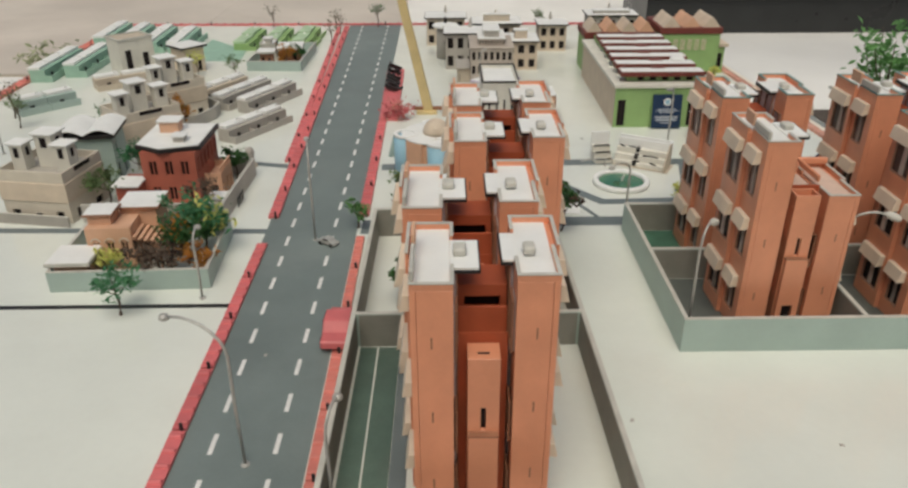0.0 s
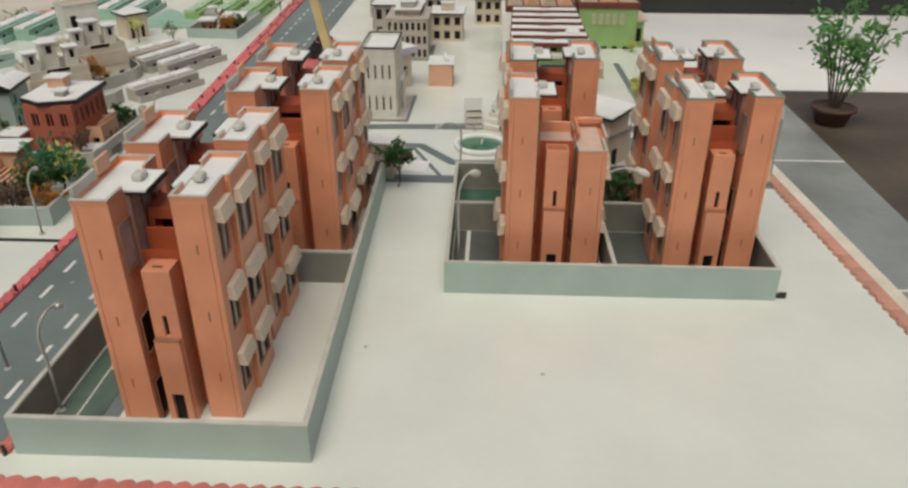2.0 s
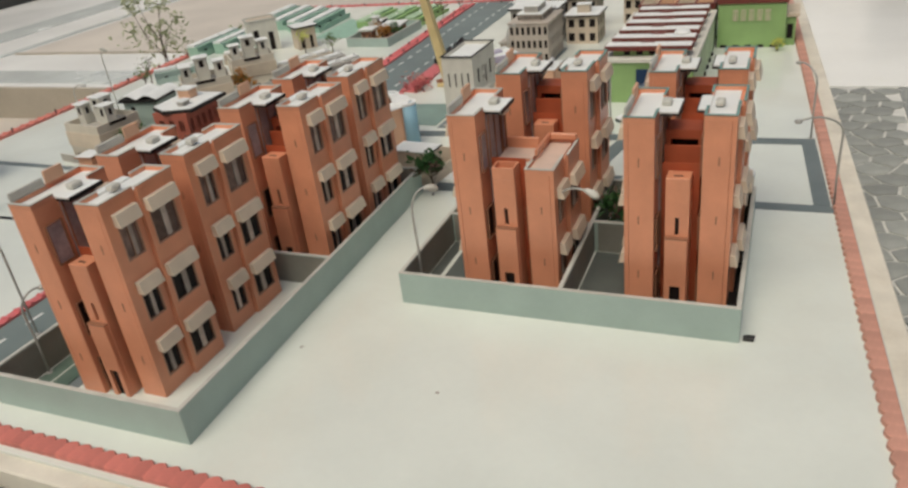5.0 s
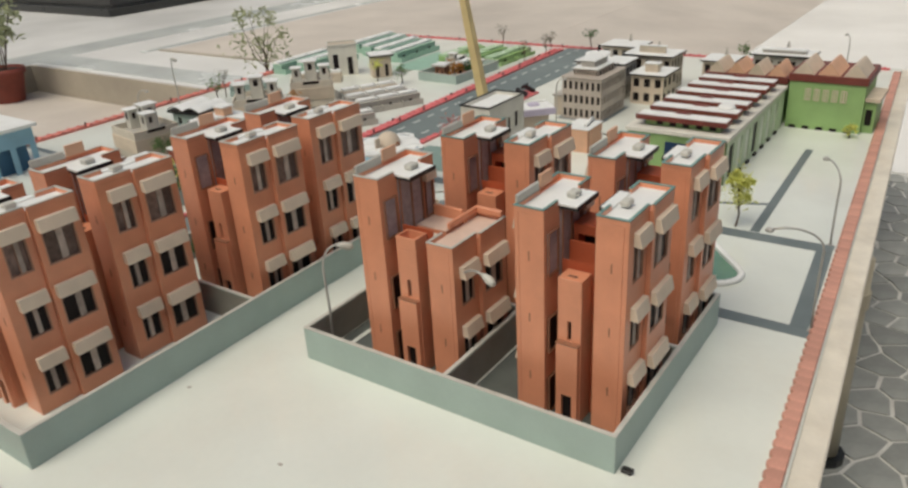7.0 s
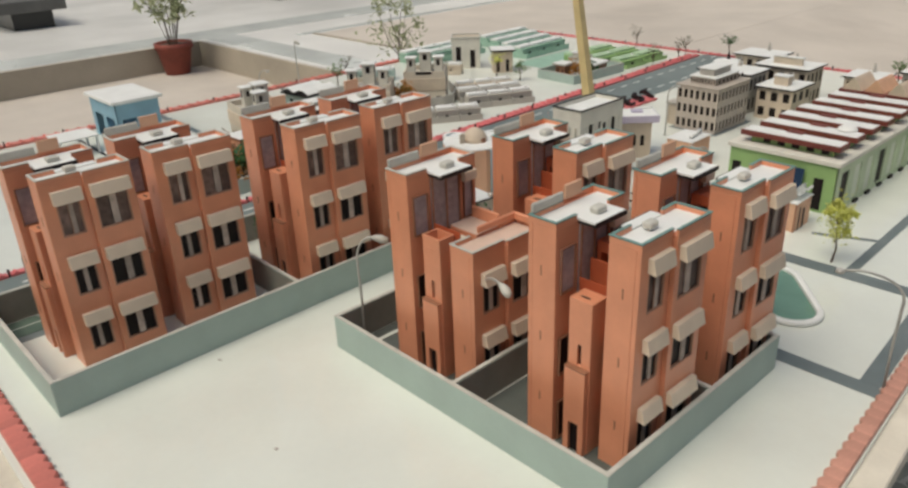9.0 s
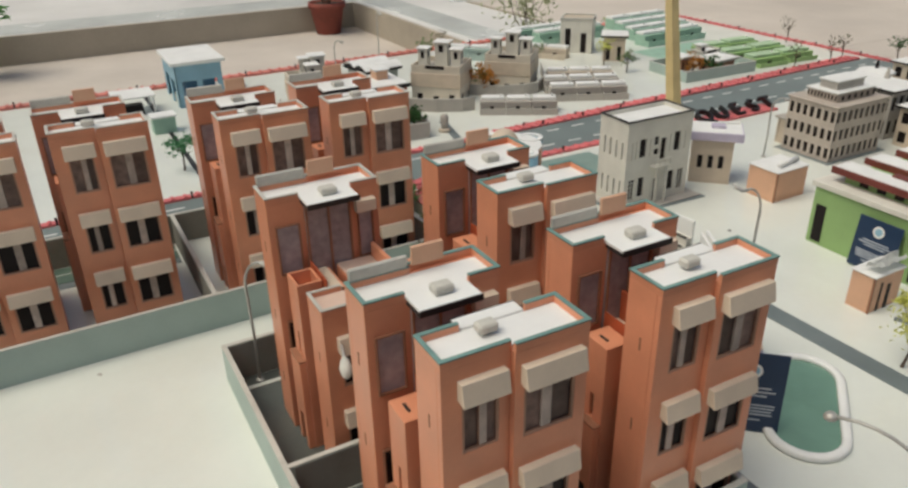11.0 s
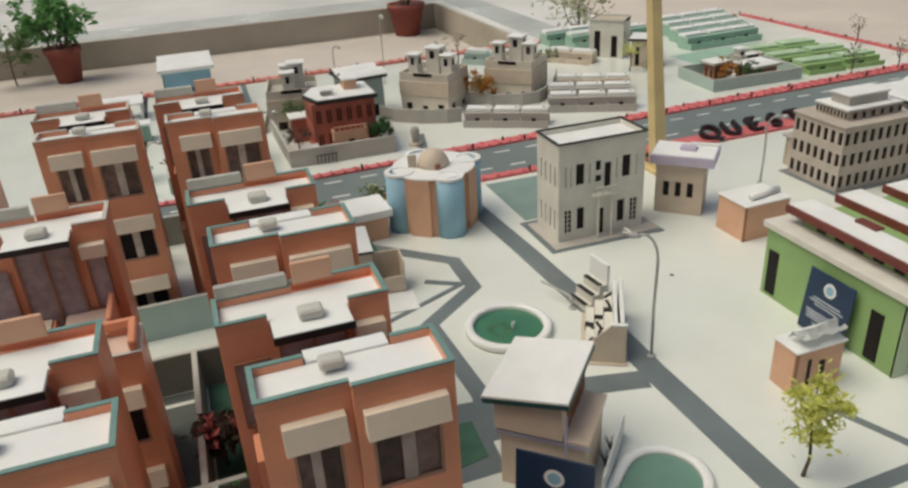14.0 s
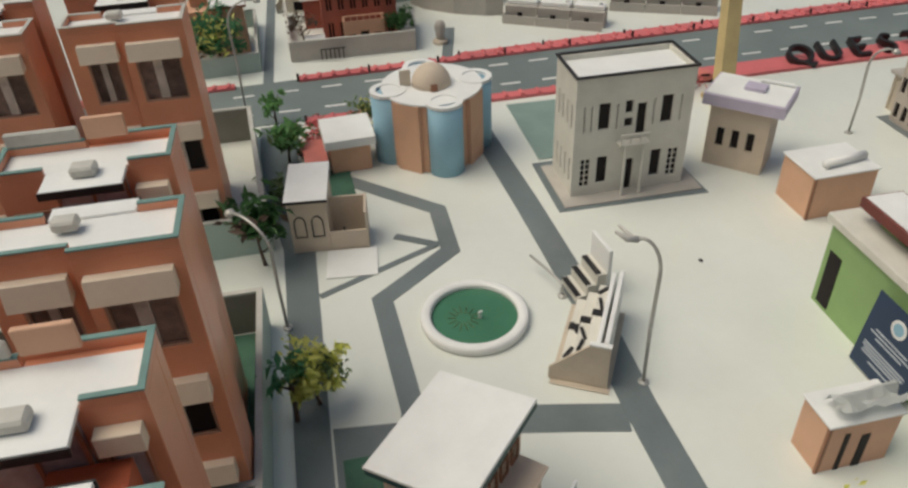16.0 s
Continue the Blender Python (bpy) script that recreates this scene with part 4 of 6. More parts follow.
def add_card(at, turn, lean, w, h, label):
    """A navy card with a round emblem and rows of pale lettering too small to read."""
    t = thing("notice_board", label, "notice board", at, turn)
    m = pose(0, 0, 0, 90 - lean)
    part("card", box(-w / 2, w / 2, 0, h, -0.0012, 0.0012, m), NAVY, t, "", 0.0004)
    part("emblem", add_prism(bmesh.new(), circle(0, h * 0.78, w * 0.13, 28), 0.0013, 0.0017, m), LINE_WHITE, t, "round pale emblem")
    part("emblem_centre", add_prism(bmesh.new(), circle(0, h * 0.78, w * 0.085, 28), 0.0018, 0.0021, m), BLUE, t)
    for k, (f, s) in enumerate(((0.56, 0.6), (0.51, 0.75), (0.46, 0.5), (0.34, 0.78), (0.30, 0.78), (0.26, 0.7), (0.22, 0.74), (0.15, 0.4))):
        part("text_bar", box(-w * s / 2, w * s / 2, h * f, h * f + 0.0028, 0.0013, 0.0016, m), material("pale_print", (0.45, 0.5, 0.55), 0.5, 0.1) if k == 0 else bpy.data.materials["pale_print"], t)
    return t


add_card((1.092, 2.042, TOP + 0.001), 48, 4, 0.105, 0.152, "navy card notice with emblem standing beside the pool")
add_card((0.836, 2.722, TOP + 0.004), 0, 6, 0.108, 0.125, "navy card notice with emblem leaning on the green hall")

# arcade house and gate house
t = thing("arcade_house", "small cream card house with drawn arches", "model building", (0.313, 1.925, TOP), -6)
part("body", box(-0.125, 0, 0.0, 0.068, 0, 0.108), CREAM, t, "", 0.0008)
part("roof", box(-0.130, 0.005, -0.004, 0.072, 0.1085, 0.114), WHITE, t, "white card roof", 0.0006)
part("roof_edge", box(0.0052, 0.007, -0.004, 0.072, 0.1085, 0.1135), BLACK, t)
bm = bmesh.new()
add_panel(bm, face(0.0, 0.0685, 0, 90), 0.064, 0.04, 0.004)
add_panel(bm, face(-0.065, 0.1325, 0, 0), 0.065, 0.078, 0.004)
add_panel(bm, face(-0.062, 0.1328, 0, -90), 0.064, 0.078, 0.004)
part("side_room", bm, CREAM, t, "open cream card side room")
part("room_rail", box(-0.030, -0.010, 0.09, 0.095, 0.0004, 0.03), BLACK, t)
part("forecourt", box(0.004, 0.085, 0.06, 0.15, 0.0004, 0.003), WHITE, t, "white card forecourt")
for k in (0, 1):
    c = 0.018 + 0.031 * k
    pts = [(0.0012, c - 0.010, 0.035)] + [(0.0012, c - 0.010 * math.cos(a), 0.064 + 0.014 * math.sin(a)) for a in (math.pi * i / 8 for i in range(9))] + [(0.0012, c + 0.010, 0.035), (0.0012, c - 0.010, 0.035)]
    part("arch", add_tube(bmesh.new(), pts, 0.0012, 5), BLACK, t, "black arch outline")

t = thing("gate_house", "small peach card gate house with a white roof", "model building", (0.046, 2.014, TOP), 3)
part("body", box(-0.09, 0.0, 0.0, 0.085, 0, 0.062), PEACH, t, "", 0.0008)
part("roof", box(-0.102, 0.012, -0.010, 0.097, 0.0622, 0.082), WHITE, t, "thick white card roof", 0.001)
part("side_wing", box(-0.08, 0.012, -0.05, -0.0065, 0, 0.04), CREAM, t, "", 0.0008)
part("side_roof", box(-0.085, 0.016, -0.054, -0.0062, 0.0402, 0.044), RED, t)

# pavilion with a scalloped plan and a dome
t = thing("domed_pavilion", "scalloped blue and orange card pavilion with a dome", "model building", (-0.007, 2.243, TOP))
N = 8
part("drum", add_prism(bmesh.new(), circle(0, 0, 0.104, N, 0.1 + math.pi / N), 0, 0.150), PEACH, t, "orange card walls")
for k in range(N):
    a = 2 * math.pi * k / N + 0.1
    c = Vector((math.cos(a), math.sin(a))) * 0.094
    if k % 2 == 0:
        part("lobe", add_prism(bmesh.new(), circle(c.x, c.y, 0.037, 20), 0, 0.1515), BLUE, t, "rounded blue card bay", 0, True)
        part("lobe_rim", add_ring(bmesh.new(), circle(c.x, c.y, 0.038, 20), circle(c.x, c.y, 0.026, 20), 0.1517, 0.1585), WHITE, t)
    else:
        part("flat_bay", box(-0.028, 0.028, -0.004, 0.012, 0, 0.1515, pose(c.x, c.y, 0, 0, 0, math.degrees(a) - 90)), PEACH, t)
part("roof", add_prism(bmesh.new(), circle(0, 0, 0.107, 32), 0.1522, 0.156), WHITE, t, "white scalloped roof")
bm = bmesh.new()
add_lathe(bm, [(0.041 * math.cos(math.pi / 2 * i / 7) + 0.0005, 0.1562 + 0.044 * math.sin(math.pi / 2 * i / 7)) for i in range(8)], (0, 0, 0), 24)
dome = part("dome", bm, CREAM, t, "tan paper dome", 0, True)
bm = bmesh.new()
add_ring(bm, [(0.0385, -0.008), (0.044, -0.008), (0.044, 0.006), (0.0385, 0.006)], [(0.0395, -0.006), (0.043, -0.006), (0.043, 0.004), (0.0395, 0.004)], 0.1563, 0.170)
part("dome_door", bm, BROWN, dome)
part("roof_blade", box(-0.004, -0.001, -0.066, -0.043, 0.1562, 0.19), STONE, t)

# two-storey town house with balcony
t = thing("town_house", "two-storey pale grey card town house with balcony", "model building", (0.143, 2.466, TOP))
W, D, H = 0.118, 0.232, 0.25
fm = face(W, 0, 0, 90)
wins = [(0.017, 0.035, 0.022, 0.082, 1, 4), (0.050, 0.070, 0.026, 0.084, 0, 0), (0.160, 0.180, 0.026, 0.084, 0, 0), (0.196, 0.215, 0.022, 0.082, 1, 4), (0.046, 0.068, 0.142, 0.196, 0, 0), (0.170, 0.192, 0.142, 0.198, 0, 0), (0.122, 0.140, 0.124, 0.188, 0, 0), (0.016, 0.021, 0.14, 0.194, 0, 0), (0.030, 0.035, 0.14, 0.194, 0, 0), (0.080, 0.085, 0.14, 0.194, 0, 0), (0.152, 0.157, 0.142, 0.196, 0, 0), (0.206, 0.211, 0.142, 0.198, 0, 0), (0.098, 0.114, 0.142, 0.16, 0, 0), (0.098, 0.112, 0.17, 0.196, 0, 0), (0.108, 0.124, 0.0, 0.072, 0, 0)]
wins = [(q[0] - 0.0015, q[1] + 0.0015, q[2], q[3] + 0.002, q[4], q[5]) if q[1] - q[0] > 0.012 else q for q in wins]
bm = bmesh.new()
add_panel(bm, fm, D, H, 0.006, [q[:4] for q in wins])
slits = [(u, u + 0.006, a, b) for u in (0.02, 0.045, 0.07, 0.095) for a, b in ((0.03, 0.08), (0.142, 0.192))]
add_panel(bm, face(0, 0.0003, 0, 0), W - 0.0003, H, 0.006, slits)
add_panel(bm, face(0, D, 0, -90), D - 0.0006, H, 0.006)
add_panel(bm, face(W - 0.0003, D - 0.0003, 0, 180), W - 0.0006, H, 0.006)
part("wall", bm, PALE, t)
part("inner_box", box(0.008, W - 0.008, 0.008, D - 0.008, 0.002, 0.236), DARK, t, "dark interior")
part("roof", box(0.0065, W - 0.0065, 0.0065, D - 0.0065, 0.2365, 0.240), WHITE, t, "white card roof")
part("roof_rim", add_ring(bmesh.new(), [(-0.003, -0.003), (W + 0.003, -0.003), (W + 0.003, D + 0.003), (-0.003, D + 0.003)], [(0.0025, 0.0025), (W - 0.0025, 0.0025), (W - 0.0025, D - 0.0025), (0.0025, D - 0.0025)], H + 0.0003, H + 0.004), BLACK, t, "thin dark roof rim")
for q in wins:
    add_window(t, fm @ Matrix.Translation((q[0], q[2], 0)), q[1] - q[0], q[3] - q[2], PALE, DARK, q[4], q[5], 0.0016)
bal = part("balcony", box(W + 0.0004, W + 0.022, 0.085, 0.145, 0.112, 0.116), PALE, t, "", 0.0006)
for y in (0.086, 0.105, 0.125, 0.143):
    part("baluster", box(W + 0.019, W + 0.021, y, y + 0.002, 0.1162, 0.134), PALE, bal)
part("handrail", box(W + 0.0185, W + 0.0215, 0.085, 0.145, 0.1342, 0.137), PALE, bal)
part("column", add_tube(bmesh.new(), [(W + 0.018, 0.098, 0), (W + 0.018, 0.098, 0.112)], 0.003, 8), PALE, t)
part("column", add_tube(bmesh.new(), [(W + 0.018, 0.135, 0), (W + 0.018, 0.135, 0.112)], 0.003, 8), PALE, t)
part("plinth", box(-0.012, W + 0.035, -0.022, D + 0.03, 0.0013, 0.0035), GREY_CARD, t)

# small office set askew
t = thing("office_house", "small cream card office with a lilac roof", "model building", (0.195, 2.776, TOP), 46)
bm = bmesh.new()
holes = [(0.018 + 0.030 * k, 0.036 + 0.030 * k, 0.045, 0.088) for k in range(3)]
add_panel(bm, face(0, 0, 0, 0), 0.118, 0.135, 0.005, holes)
add_box(bm, 0, 0.118, 0.012, 0.085, 0, 0.135)
add_box(bm, 0, 0.005, 0.0052, 0.0118, 0, 0.135)
add_box(bm, 0.113, 0.118, 0.0052, 0.0118, 0, 0.135)
part("wall", bm, CREAM, t)
for q in holes:
    add_window(t, face(q[0], 0, q[2], 0), q[1] - q[0], q[3] - q[2], STONE, DARK, 0, 0, 0.0018)
r = part("roof", box(-0.016, 0.142, -0.014, 0.10, 0.1355, 0.160), LILAC, t, "lilac card roof", 0.001)
part("roof_sheet", box(-0.012, 0.138, -0.010, 0.096, 0.1602, 0.1615), WHITE, r)
part("hatch", box(0.05, 0.09, 0.03, 0.06, 0.1617, 0.170), LILAC, r, "", 0.001)
part("roof_pipe", add_tube(bmesh.new(), [(0.07, 0.083, 0.1655), (0.134, 0.086, 0.1655)], 0.004, 8), WHITE, t)


def add_booth(at, size, turn, label, clutter):
    """A brown card booth with a white top."""
    w, d, h = size
    t = thing("booth", label, "booth", (*at, TOP), turn, "brown booths")
    part("wall", box(0, w, 0, 0.004, 0, h), PEACH, t, "", 0.0005)
    part("wall", box(w - 0.004, w, 0.0045, d, 0, h), PEACH, t, "", 0.0005)
    part("wall", box(0, 0.004, 0.0045, d, 0, h), PEACH, t, "", 0.0005)
    part("wall", box(0.0045, w - 0.0045, d - 0.004, d, 0, h), PEACH, t, "", 0.0005)
    part("corner_strip", box(w - 0.003, w + 0.0012, -0.0012, 0.003, 0, h), BROWN, t, "dark corner strip")
    part("roof", box(-0.003, w + 0.003, -0.003, d + 0.003, h + 0.0003, h + 0.004), WHITE, t, "white card roof", 0.0006)
    if clutter == "roll":
        part("paper_roll", add_tube(bmesh.new(), [(w * 0.75, d * 0.25, h + 0.0125), (w * 0.62, d * 0.95, h + 0.0125)], 0.008, 12), WHITE, t, "white paper roll", 0, True)
    else:
        rng = random.Random(3)
        bm = bmesh.new()
        vs = []
        for i in range(7):
            row = []
            for j in range(9):
                row.append(bm.verts.new((w * (0.35 + 0.11 * i) + rng.uniform(-0.002, 0.002), d * (0.1 + 0.11 * j), h + 0.006 + 0.020 * abs(math.sin(i * 0.9)) + rng.uniform(0, 0.008))))
            vs.append(row)
        for i in range(6):
            for j in range(8):
                bm.faces.new((vs[i][j], vs[i + 1][j], vs[i + 1][j + 1], vs[i][j + 1]))
        bmesh.ops.solidify(bm, geom=bm.faces[:], thickness=0.0012)
        part("crumpled_paper", bm, WHITE, t, "crumpled white paper")
        part("panel_gap", box(w + 0.0002, w + 0.0012, d * 0.25, d * 0.32, 0.0, h * 0.8), DARK, t)
        part("panel_gap", box(w + 0.0002, w + 0.0012, d * 0.5, d * 0.62, 0.0, h * 0.7), DARK, t)
    return t


add_booth((0.345, 2.858), (0.098, 0.128, 0.088), 1.5, "brown-pink card booth with a white top and paper roll", "roll")
add_booth((0.902, 2.556), (0.053, 0.100, 0.085), 1.0, "brown-pink card booth with crumpled paper on top", "paper")

# green halls
SIDE_GREEN = material("pale_lime_card", (0.50, 0.60, 0.42), 0.6, 0.1, 16, 160, 0.1)
PALE_BAY = material("greenish_white_card", (0.66, 0.72, 0.60), 0.55, 0.1, 16, 160, 0.1)
t = thing("green_hall", "long lime green card hall with red and white roof strips", "model building", (0.645, 2.746, TOP))
part("front_wall", box(0, 0.338, 0, 0.006, 0, 0.150), LIME, t, "lime green card wall", 0.0006)
m = face(0.3385, 0, 0, 90)
bays = [(0.03 + 0.095 * k, 0.085 + 0.095 * k, 0.012, 0.125) for k in range(7)]
bm = bmesh.new()
add_panel(bm, m, 0.745, 0.150, 0.005, bays)
side = part("side_wall", bm, SIDE_GREEN, t, "pale green card side wall in bays")
for k, q in enumerate(bays):
    part("bay_panel", box(q[0], q[1], q[2], q[3], -0.0075, -0.0052, m), DARK if k in (0, 3) else PALE_BAY, side)
    part("bay_foot", box(q[0] + 0.02, q[0] + 0.05, 0.001, 0.010, 0.0003, 0.008, m), DARK, side)
part("side_wall", box(0, 0.005, 0.0065, 0.745, 0, 0.150), CREAM, t)
for x0, x1 in ((0.012, 0.040), (0.272, 0.300)):
    part("door", box(x0, x1, -0.0014, -0.0002, 0.008, 0.105), DARK, t, "dark doorway")
part("base_roof", box(-0.008, 0.345, -0.008, 0.752, 0.1504, 0.164), PALE, t, "pale card eaves", 0.001)
part("clerestory", box(0.045, 0.300, 0.04, 0.74, 0.1644, 0.186), LIME, t, "", 0.0006)
for k in range(5):
    part("vent", box(0.085 + 0.045 * k, 0.108 + 0.045 * k, 0.0385, 0.0398, 0.168, 0.180), DARK, t)
for k in range(6):
    y = 0.018 + 0.118 * k
    r = part("roof_strip", box(0.018 + 0.004 * k, 0.326, y, y + 0.066, 0.1866, 0.203), RED_ROOF, t, "dark red roof strip", 0.0006)
    part("strip_top", box(0.022 + 0.004 * k, 0.322, y + 0.004, y + 0.062, 0.2032, 0.2045), WHITE, r, "white strip on the roof")
    part("strip_notch", box(0.14 + 0.02 * (k % 2), 0.19 + 0.02 * (k % 2), y + 0.050, y + 0.070, 0.2046, 0.209), RED_ROOF, r)
bm = bmesh.new()
add_lathe(bm, [(0.03 * math.cos(math.pi / 2 * i / 5) + 0.0004, 0.205 + 0.016 * math.sin(math.pi / 2 * i / 5)) for i in range(6)], (0.27, 0.2, 0), 14)
part("paper_lump", bm, WHITE, t, "white paper lump", 0, True)


def add_vaults(name, at, size, label, count):
    """A hall with pointed vault roofs of folded card in a row."""
    w, d, h = size
    t = thing(name, label, "model building", (*at, TOP))
    part("wall", box(0, w, 0, d, 0, h), LIME, t, "lime green card wall", 0.0008)
    part("fascia", box(-0.006, w + 0.006, -0.006, d + 0.006, h + 0.0003, h + 0.028), RED_ROOF, t, "dark red fascia", 0.0008)
    s = w / count
    for k in range(count):
        bm = bmesh.new()
        prof = [(0.06, 0), (0.40, 0.85), (0.5, 1.0), (0.60, 0.85), (0.94, 0)]
        a = [bm.verts.new((s * (k + p[0]), 0.0, h + 0.0285 + 0.045 * p[1])) for p in prof]
        b = [bm.verts.new((s * (k + p[0]), d * 0.75, h + 0.0285 + 0.045 * p[1])) for p in prof]
        bm.faces.new(a)
        bm.faces.new(b[::-1])
        for i in range(5):
            j = (i + 1) % 5
            bm.faces.new((a[i], a[j], b[j], b[i]))
        part("vault", bm, PEACH if k % 2 else CREAM, t, "folded card vault roof")
    return t


v = add_vaults("vaulted_hall", (0.995, 3.50), (0.27, 0.26, 0.185), "lime green card hall with folded vault roofs", 3)
for k in range(5):
    add_window(v, face(0.06 + 0.032 * k, -0.0002, 0.115, 0) @ Matrix.Translation((0, 0, 0.0046)), 0.02, 0.045, CREAM, CREAM, 1, 0, 0.003)
for k in range(5):
    part("foot_gap", box(0.015 + 0.05 * k, 0.04 + 0.05 * k, -0.0016, -0.0004, 0.0, 0.012), DARK, v)
part("side_room", box(0.2705, 0.31, 0.03, 0.2, 0, 0.12), LIME, v, "", 0.0008)
part("side_roof", box(0.268, 0.322, 0.02, 0.21, 0.1203, 0.135), CREAM, v, "", 0.0008)
part("side_door", box(0.277, 0.30, 0.0285, 0.0298, 0.03, 0.09), DARK, v)
add_vaults("vaulted_hall", (0.66, 3.53), (0.315, 0.20, 0.16), "lime green card hall behind the roof strips", 4)

# ---- hotel and the far quarter ----


def add_grand(name, at, size, label, floors, cols_x, cols_y, mat, turn=0.0, category="model building", tiers=()):
    """A block with rows of dark upright windows in real openings on two sides, a cornice and stepped tiers."""
    w, d, h = size
    t = thing(name, label, category, (*at, TOP), turn)
    fh = h / floors

    def holes(span, cols):
        s = span / cols
        return [(s * (i + 0.22), s * (i + 0.78), fh * (j + 0.20), fh * (j + 0.78)) for i in range(cols) for j in range(floors)]

    bm = bmesh.new()
    add_panel(bm, face(0, 0.0003, 0, 0), w - 0.0003, h, 0.006, holes(w, cols_x))
    add_panel(bm, face(w, 0, 0, 90), d, h, 0.006, holes(d, cols_y))
    add_panel(bm, face(0, d, 0, -90), d - 0.0006, h, 0.006, holes(d, cols_y))
    part("wall", bm, mat, t)
    part("inner_box", box(0.008, w - 0.008, 0.008, d - 0.004, 0.001, h - 0.004), DARK, t, "dark interior")
    if name == "hotel":
        part("cornice", box(-0.005, w + 0.005, -0.005, d + 0.005, h + 0.0003, h + 0.007), mat, t, "", 0.001)
    else:
        part("roof_edge", box(-0.012, w + 0.012, -0.012, d + 0.012, h + 0.0003, h + 0.005), BLACK, t, "black roof edge")
        part("roof", box(-0.009, w + 0.009, -0.009, d + 0.009, h + 0.0052, h + 0.0072), WHITE, t, "white card roof")
        part("roof_post", add_tube(bmesh.new(), [(w * 0.5, d * 0.88, h + 0.0075), (w * 0.5, d * 0.88, h + 0.045)], [0.010, 0.003], 8), GREY_CARD, t)
    for fm, span, cols in ((face(0, 0, 0, 0), w, cols_x), (face(w, 0.0004, 0, 90), d, cols_y)):
        for q in holes(span, cols):
            part("window", box(q[0], q[1], q[2], q[3], -0.0056, -0.0042, fm), DARK, t)
    z = h + 0.0075
    for k, (ins, th) in enumerate(tiers):
        part("tier", box(ins, w - ins, ins, d - ins * (1.0 if name == "hotel" else 1.9), z, z + th), mat if k % 2 == 0 else GREY_CARD, t, "", 0.001)
        part("tier_roof", box(ins - 0.004, w - ins + 0.004, ins - 0.004, d - ins * (1.0 if name == "hotel" else 1.9) + 0.004, z + th + 0.0003, z + th + 0.005), WHITE, t)
        z += th + 0.0055
    return t


hotel = add_grand("hotel", (0.128, 3.262), (0.18, 0.245, 0.176), "buff card hotel with rows of arched windows", 3, 7, 9, HOTEL, 0, tiers=((0.035, 0.026), (0.058, 0.024)))
part("portico", box(-0.045, -0.001, 0.03, 0.17, 0.0, 0.085), STONE, hotel, "", 0.001)
for k in range(4):
    part("column", add_tube(bmesh.new(), [(-0.052, 0.035 + 0.043 * k, 0), (-0.052, 0.035 + 0.043 * k, 0.085)], 0.005, 8), STONE, hotel)
part("portico_roof", box(-0.062, -0.001, 0.022, 0.178, 0.0853, 0.093), GREY_CARD, hotel, "", 0.001)
for k in range(9):
    m = face(0.0355 + 0.0125 * k, 0.0346, 0.0, 0)
    part("tier_window", box(0.002, 0.007, 0.189, 0.204, 0.0004, 0.0012, m), DARK, hotel)
for k in range(7):
    m = face(0.1502, 0.05 + 0.03 * k, 0.0, 90)
    part("tier_window", box(0.0, 0.010, 0.189, 0.204, 0.0004, 0.0012, m), DARK, hotel)

g = add_grand("villa_block", (0.02, 3.615), (0.235, 0.15, 0.165), "buff card block with dark-edged white flat roof", 2, 5, 4, GREY_CARD)
add_grand("villa_block", (0.16, 3.86), (0.23, 0.16, 0.16), "buff card block at the far end of the board", 2, 5, 4, STONE, 0, tiers=((0.05, 0.03),))
add_grand("villa_block", (0.30, 3.60), (0.15, 0.17, 0.13), "small cream card block with a canopy", 2, 3, 3, CREAM, 0, tiers=((0.045, 0.035),))
add_grand("villa_block", (0.50, 3.98), (0.14, 0.15, 0.13), "cream card block near the back edge", 2, 3, 3, CREAM)
add_grand("villa_block", (0.74, 3.93), (0.24, 0.13, 0.185), "grey card block with a dark-edged roof", 2, 5, 3, GREY_CARD, 0, tiers=((0.03, 0.012),))
add_grand("villa_block", (-0.08, 4.12), (0.2, 0.16, 0.14), "buff card block near the back edge", 2, 4, 3, STONE)

t = thing("round_kiosk", "round grey card kiosk with a disc roof", "model building", (0.02, 3.86, TOP))
part("drum", add_lathe(bmesh.new(), [(0.045, 0), (0.045, 0.15)], (0, 0, 0), 20), GREY_CARD, t, "", 0, True)
part("roof", add_lathe(bmesh.new(), [(0.06, 0.1503), (0.068, 0.156), (0.06, 0.163), (0.012, 0.170)], (0, 0, 0), 24), WHITE, t, "white disc roof", 0, True)
part("finial", add_tube(bmesh.new(), [(0, 0, 0.1702), (0, 0, 0.2)], [0.008, 0.003], 8), DARK, t)

# letters beside the road
for k, ch in enumerate("QUEST"):
    cu = bpy.data.curves.new("letter", "FONT")
    cu.body = ch
    cu.size, cu.extrude, cu.align_x = 0.094, 0.009, "CENTER"
    tmp = new("letter_tmp", cu)
    me = bpy.data.meshes.new_from_object(tmp.evaluated_get(bpy.context.evaluated_depsgraph_get()))
    bpy.data.objects.remove(tmp)
    me.materials.clear()
    me.materials.append(BLACK)
    ob = new("letter", me)
    ob.matrix_basis = pose(-0.180 - 0.002 * k, 3.245 + 0.085 * k, TOP + 0.010, 22, 0, 90)
    tagged(ob, "black upright card letter beside the road", "letter", "black letters by the road")

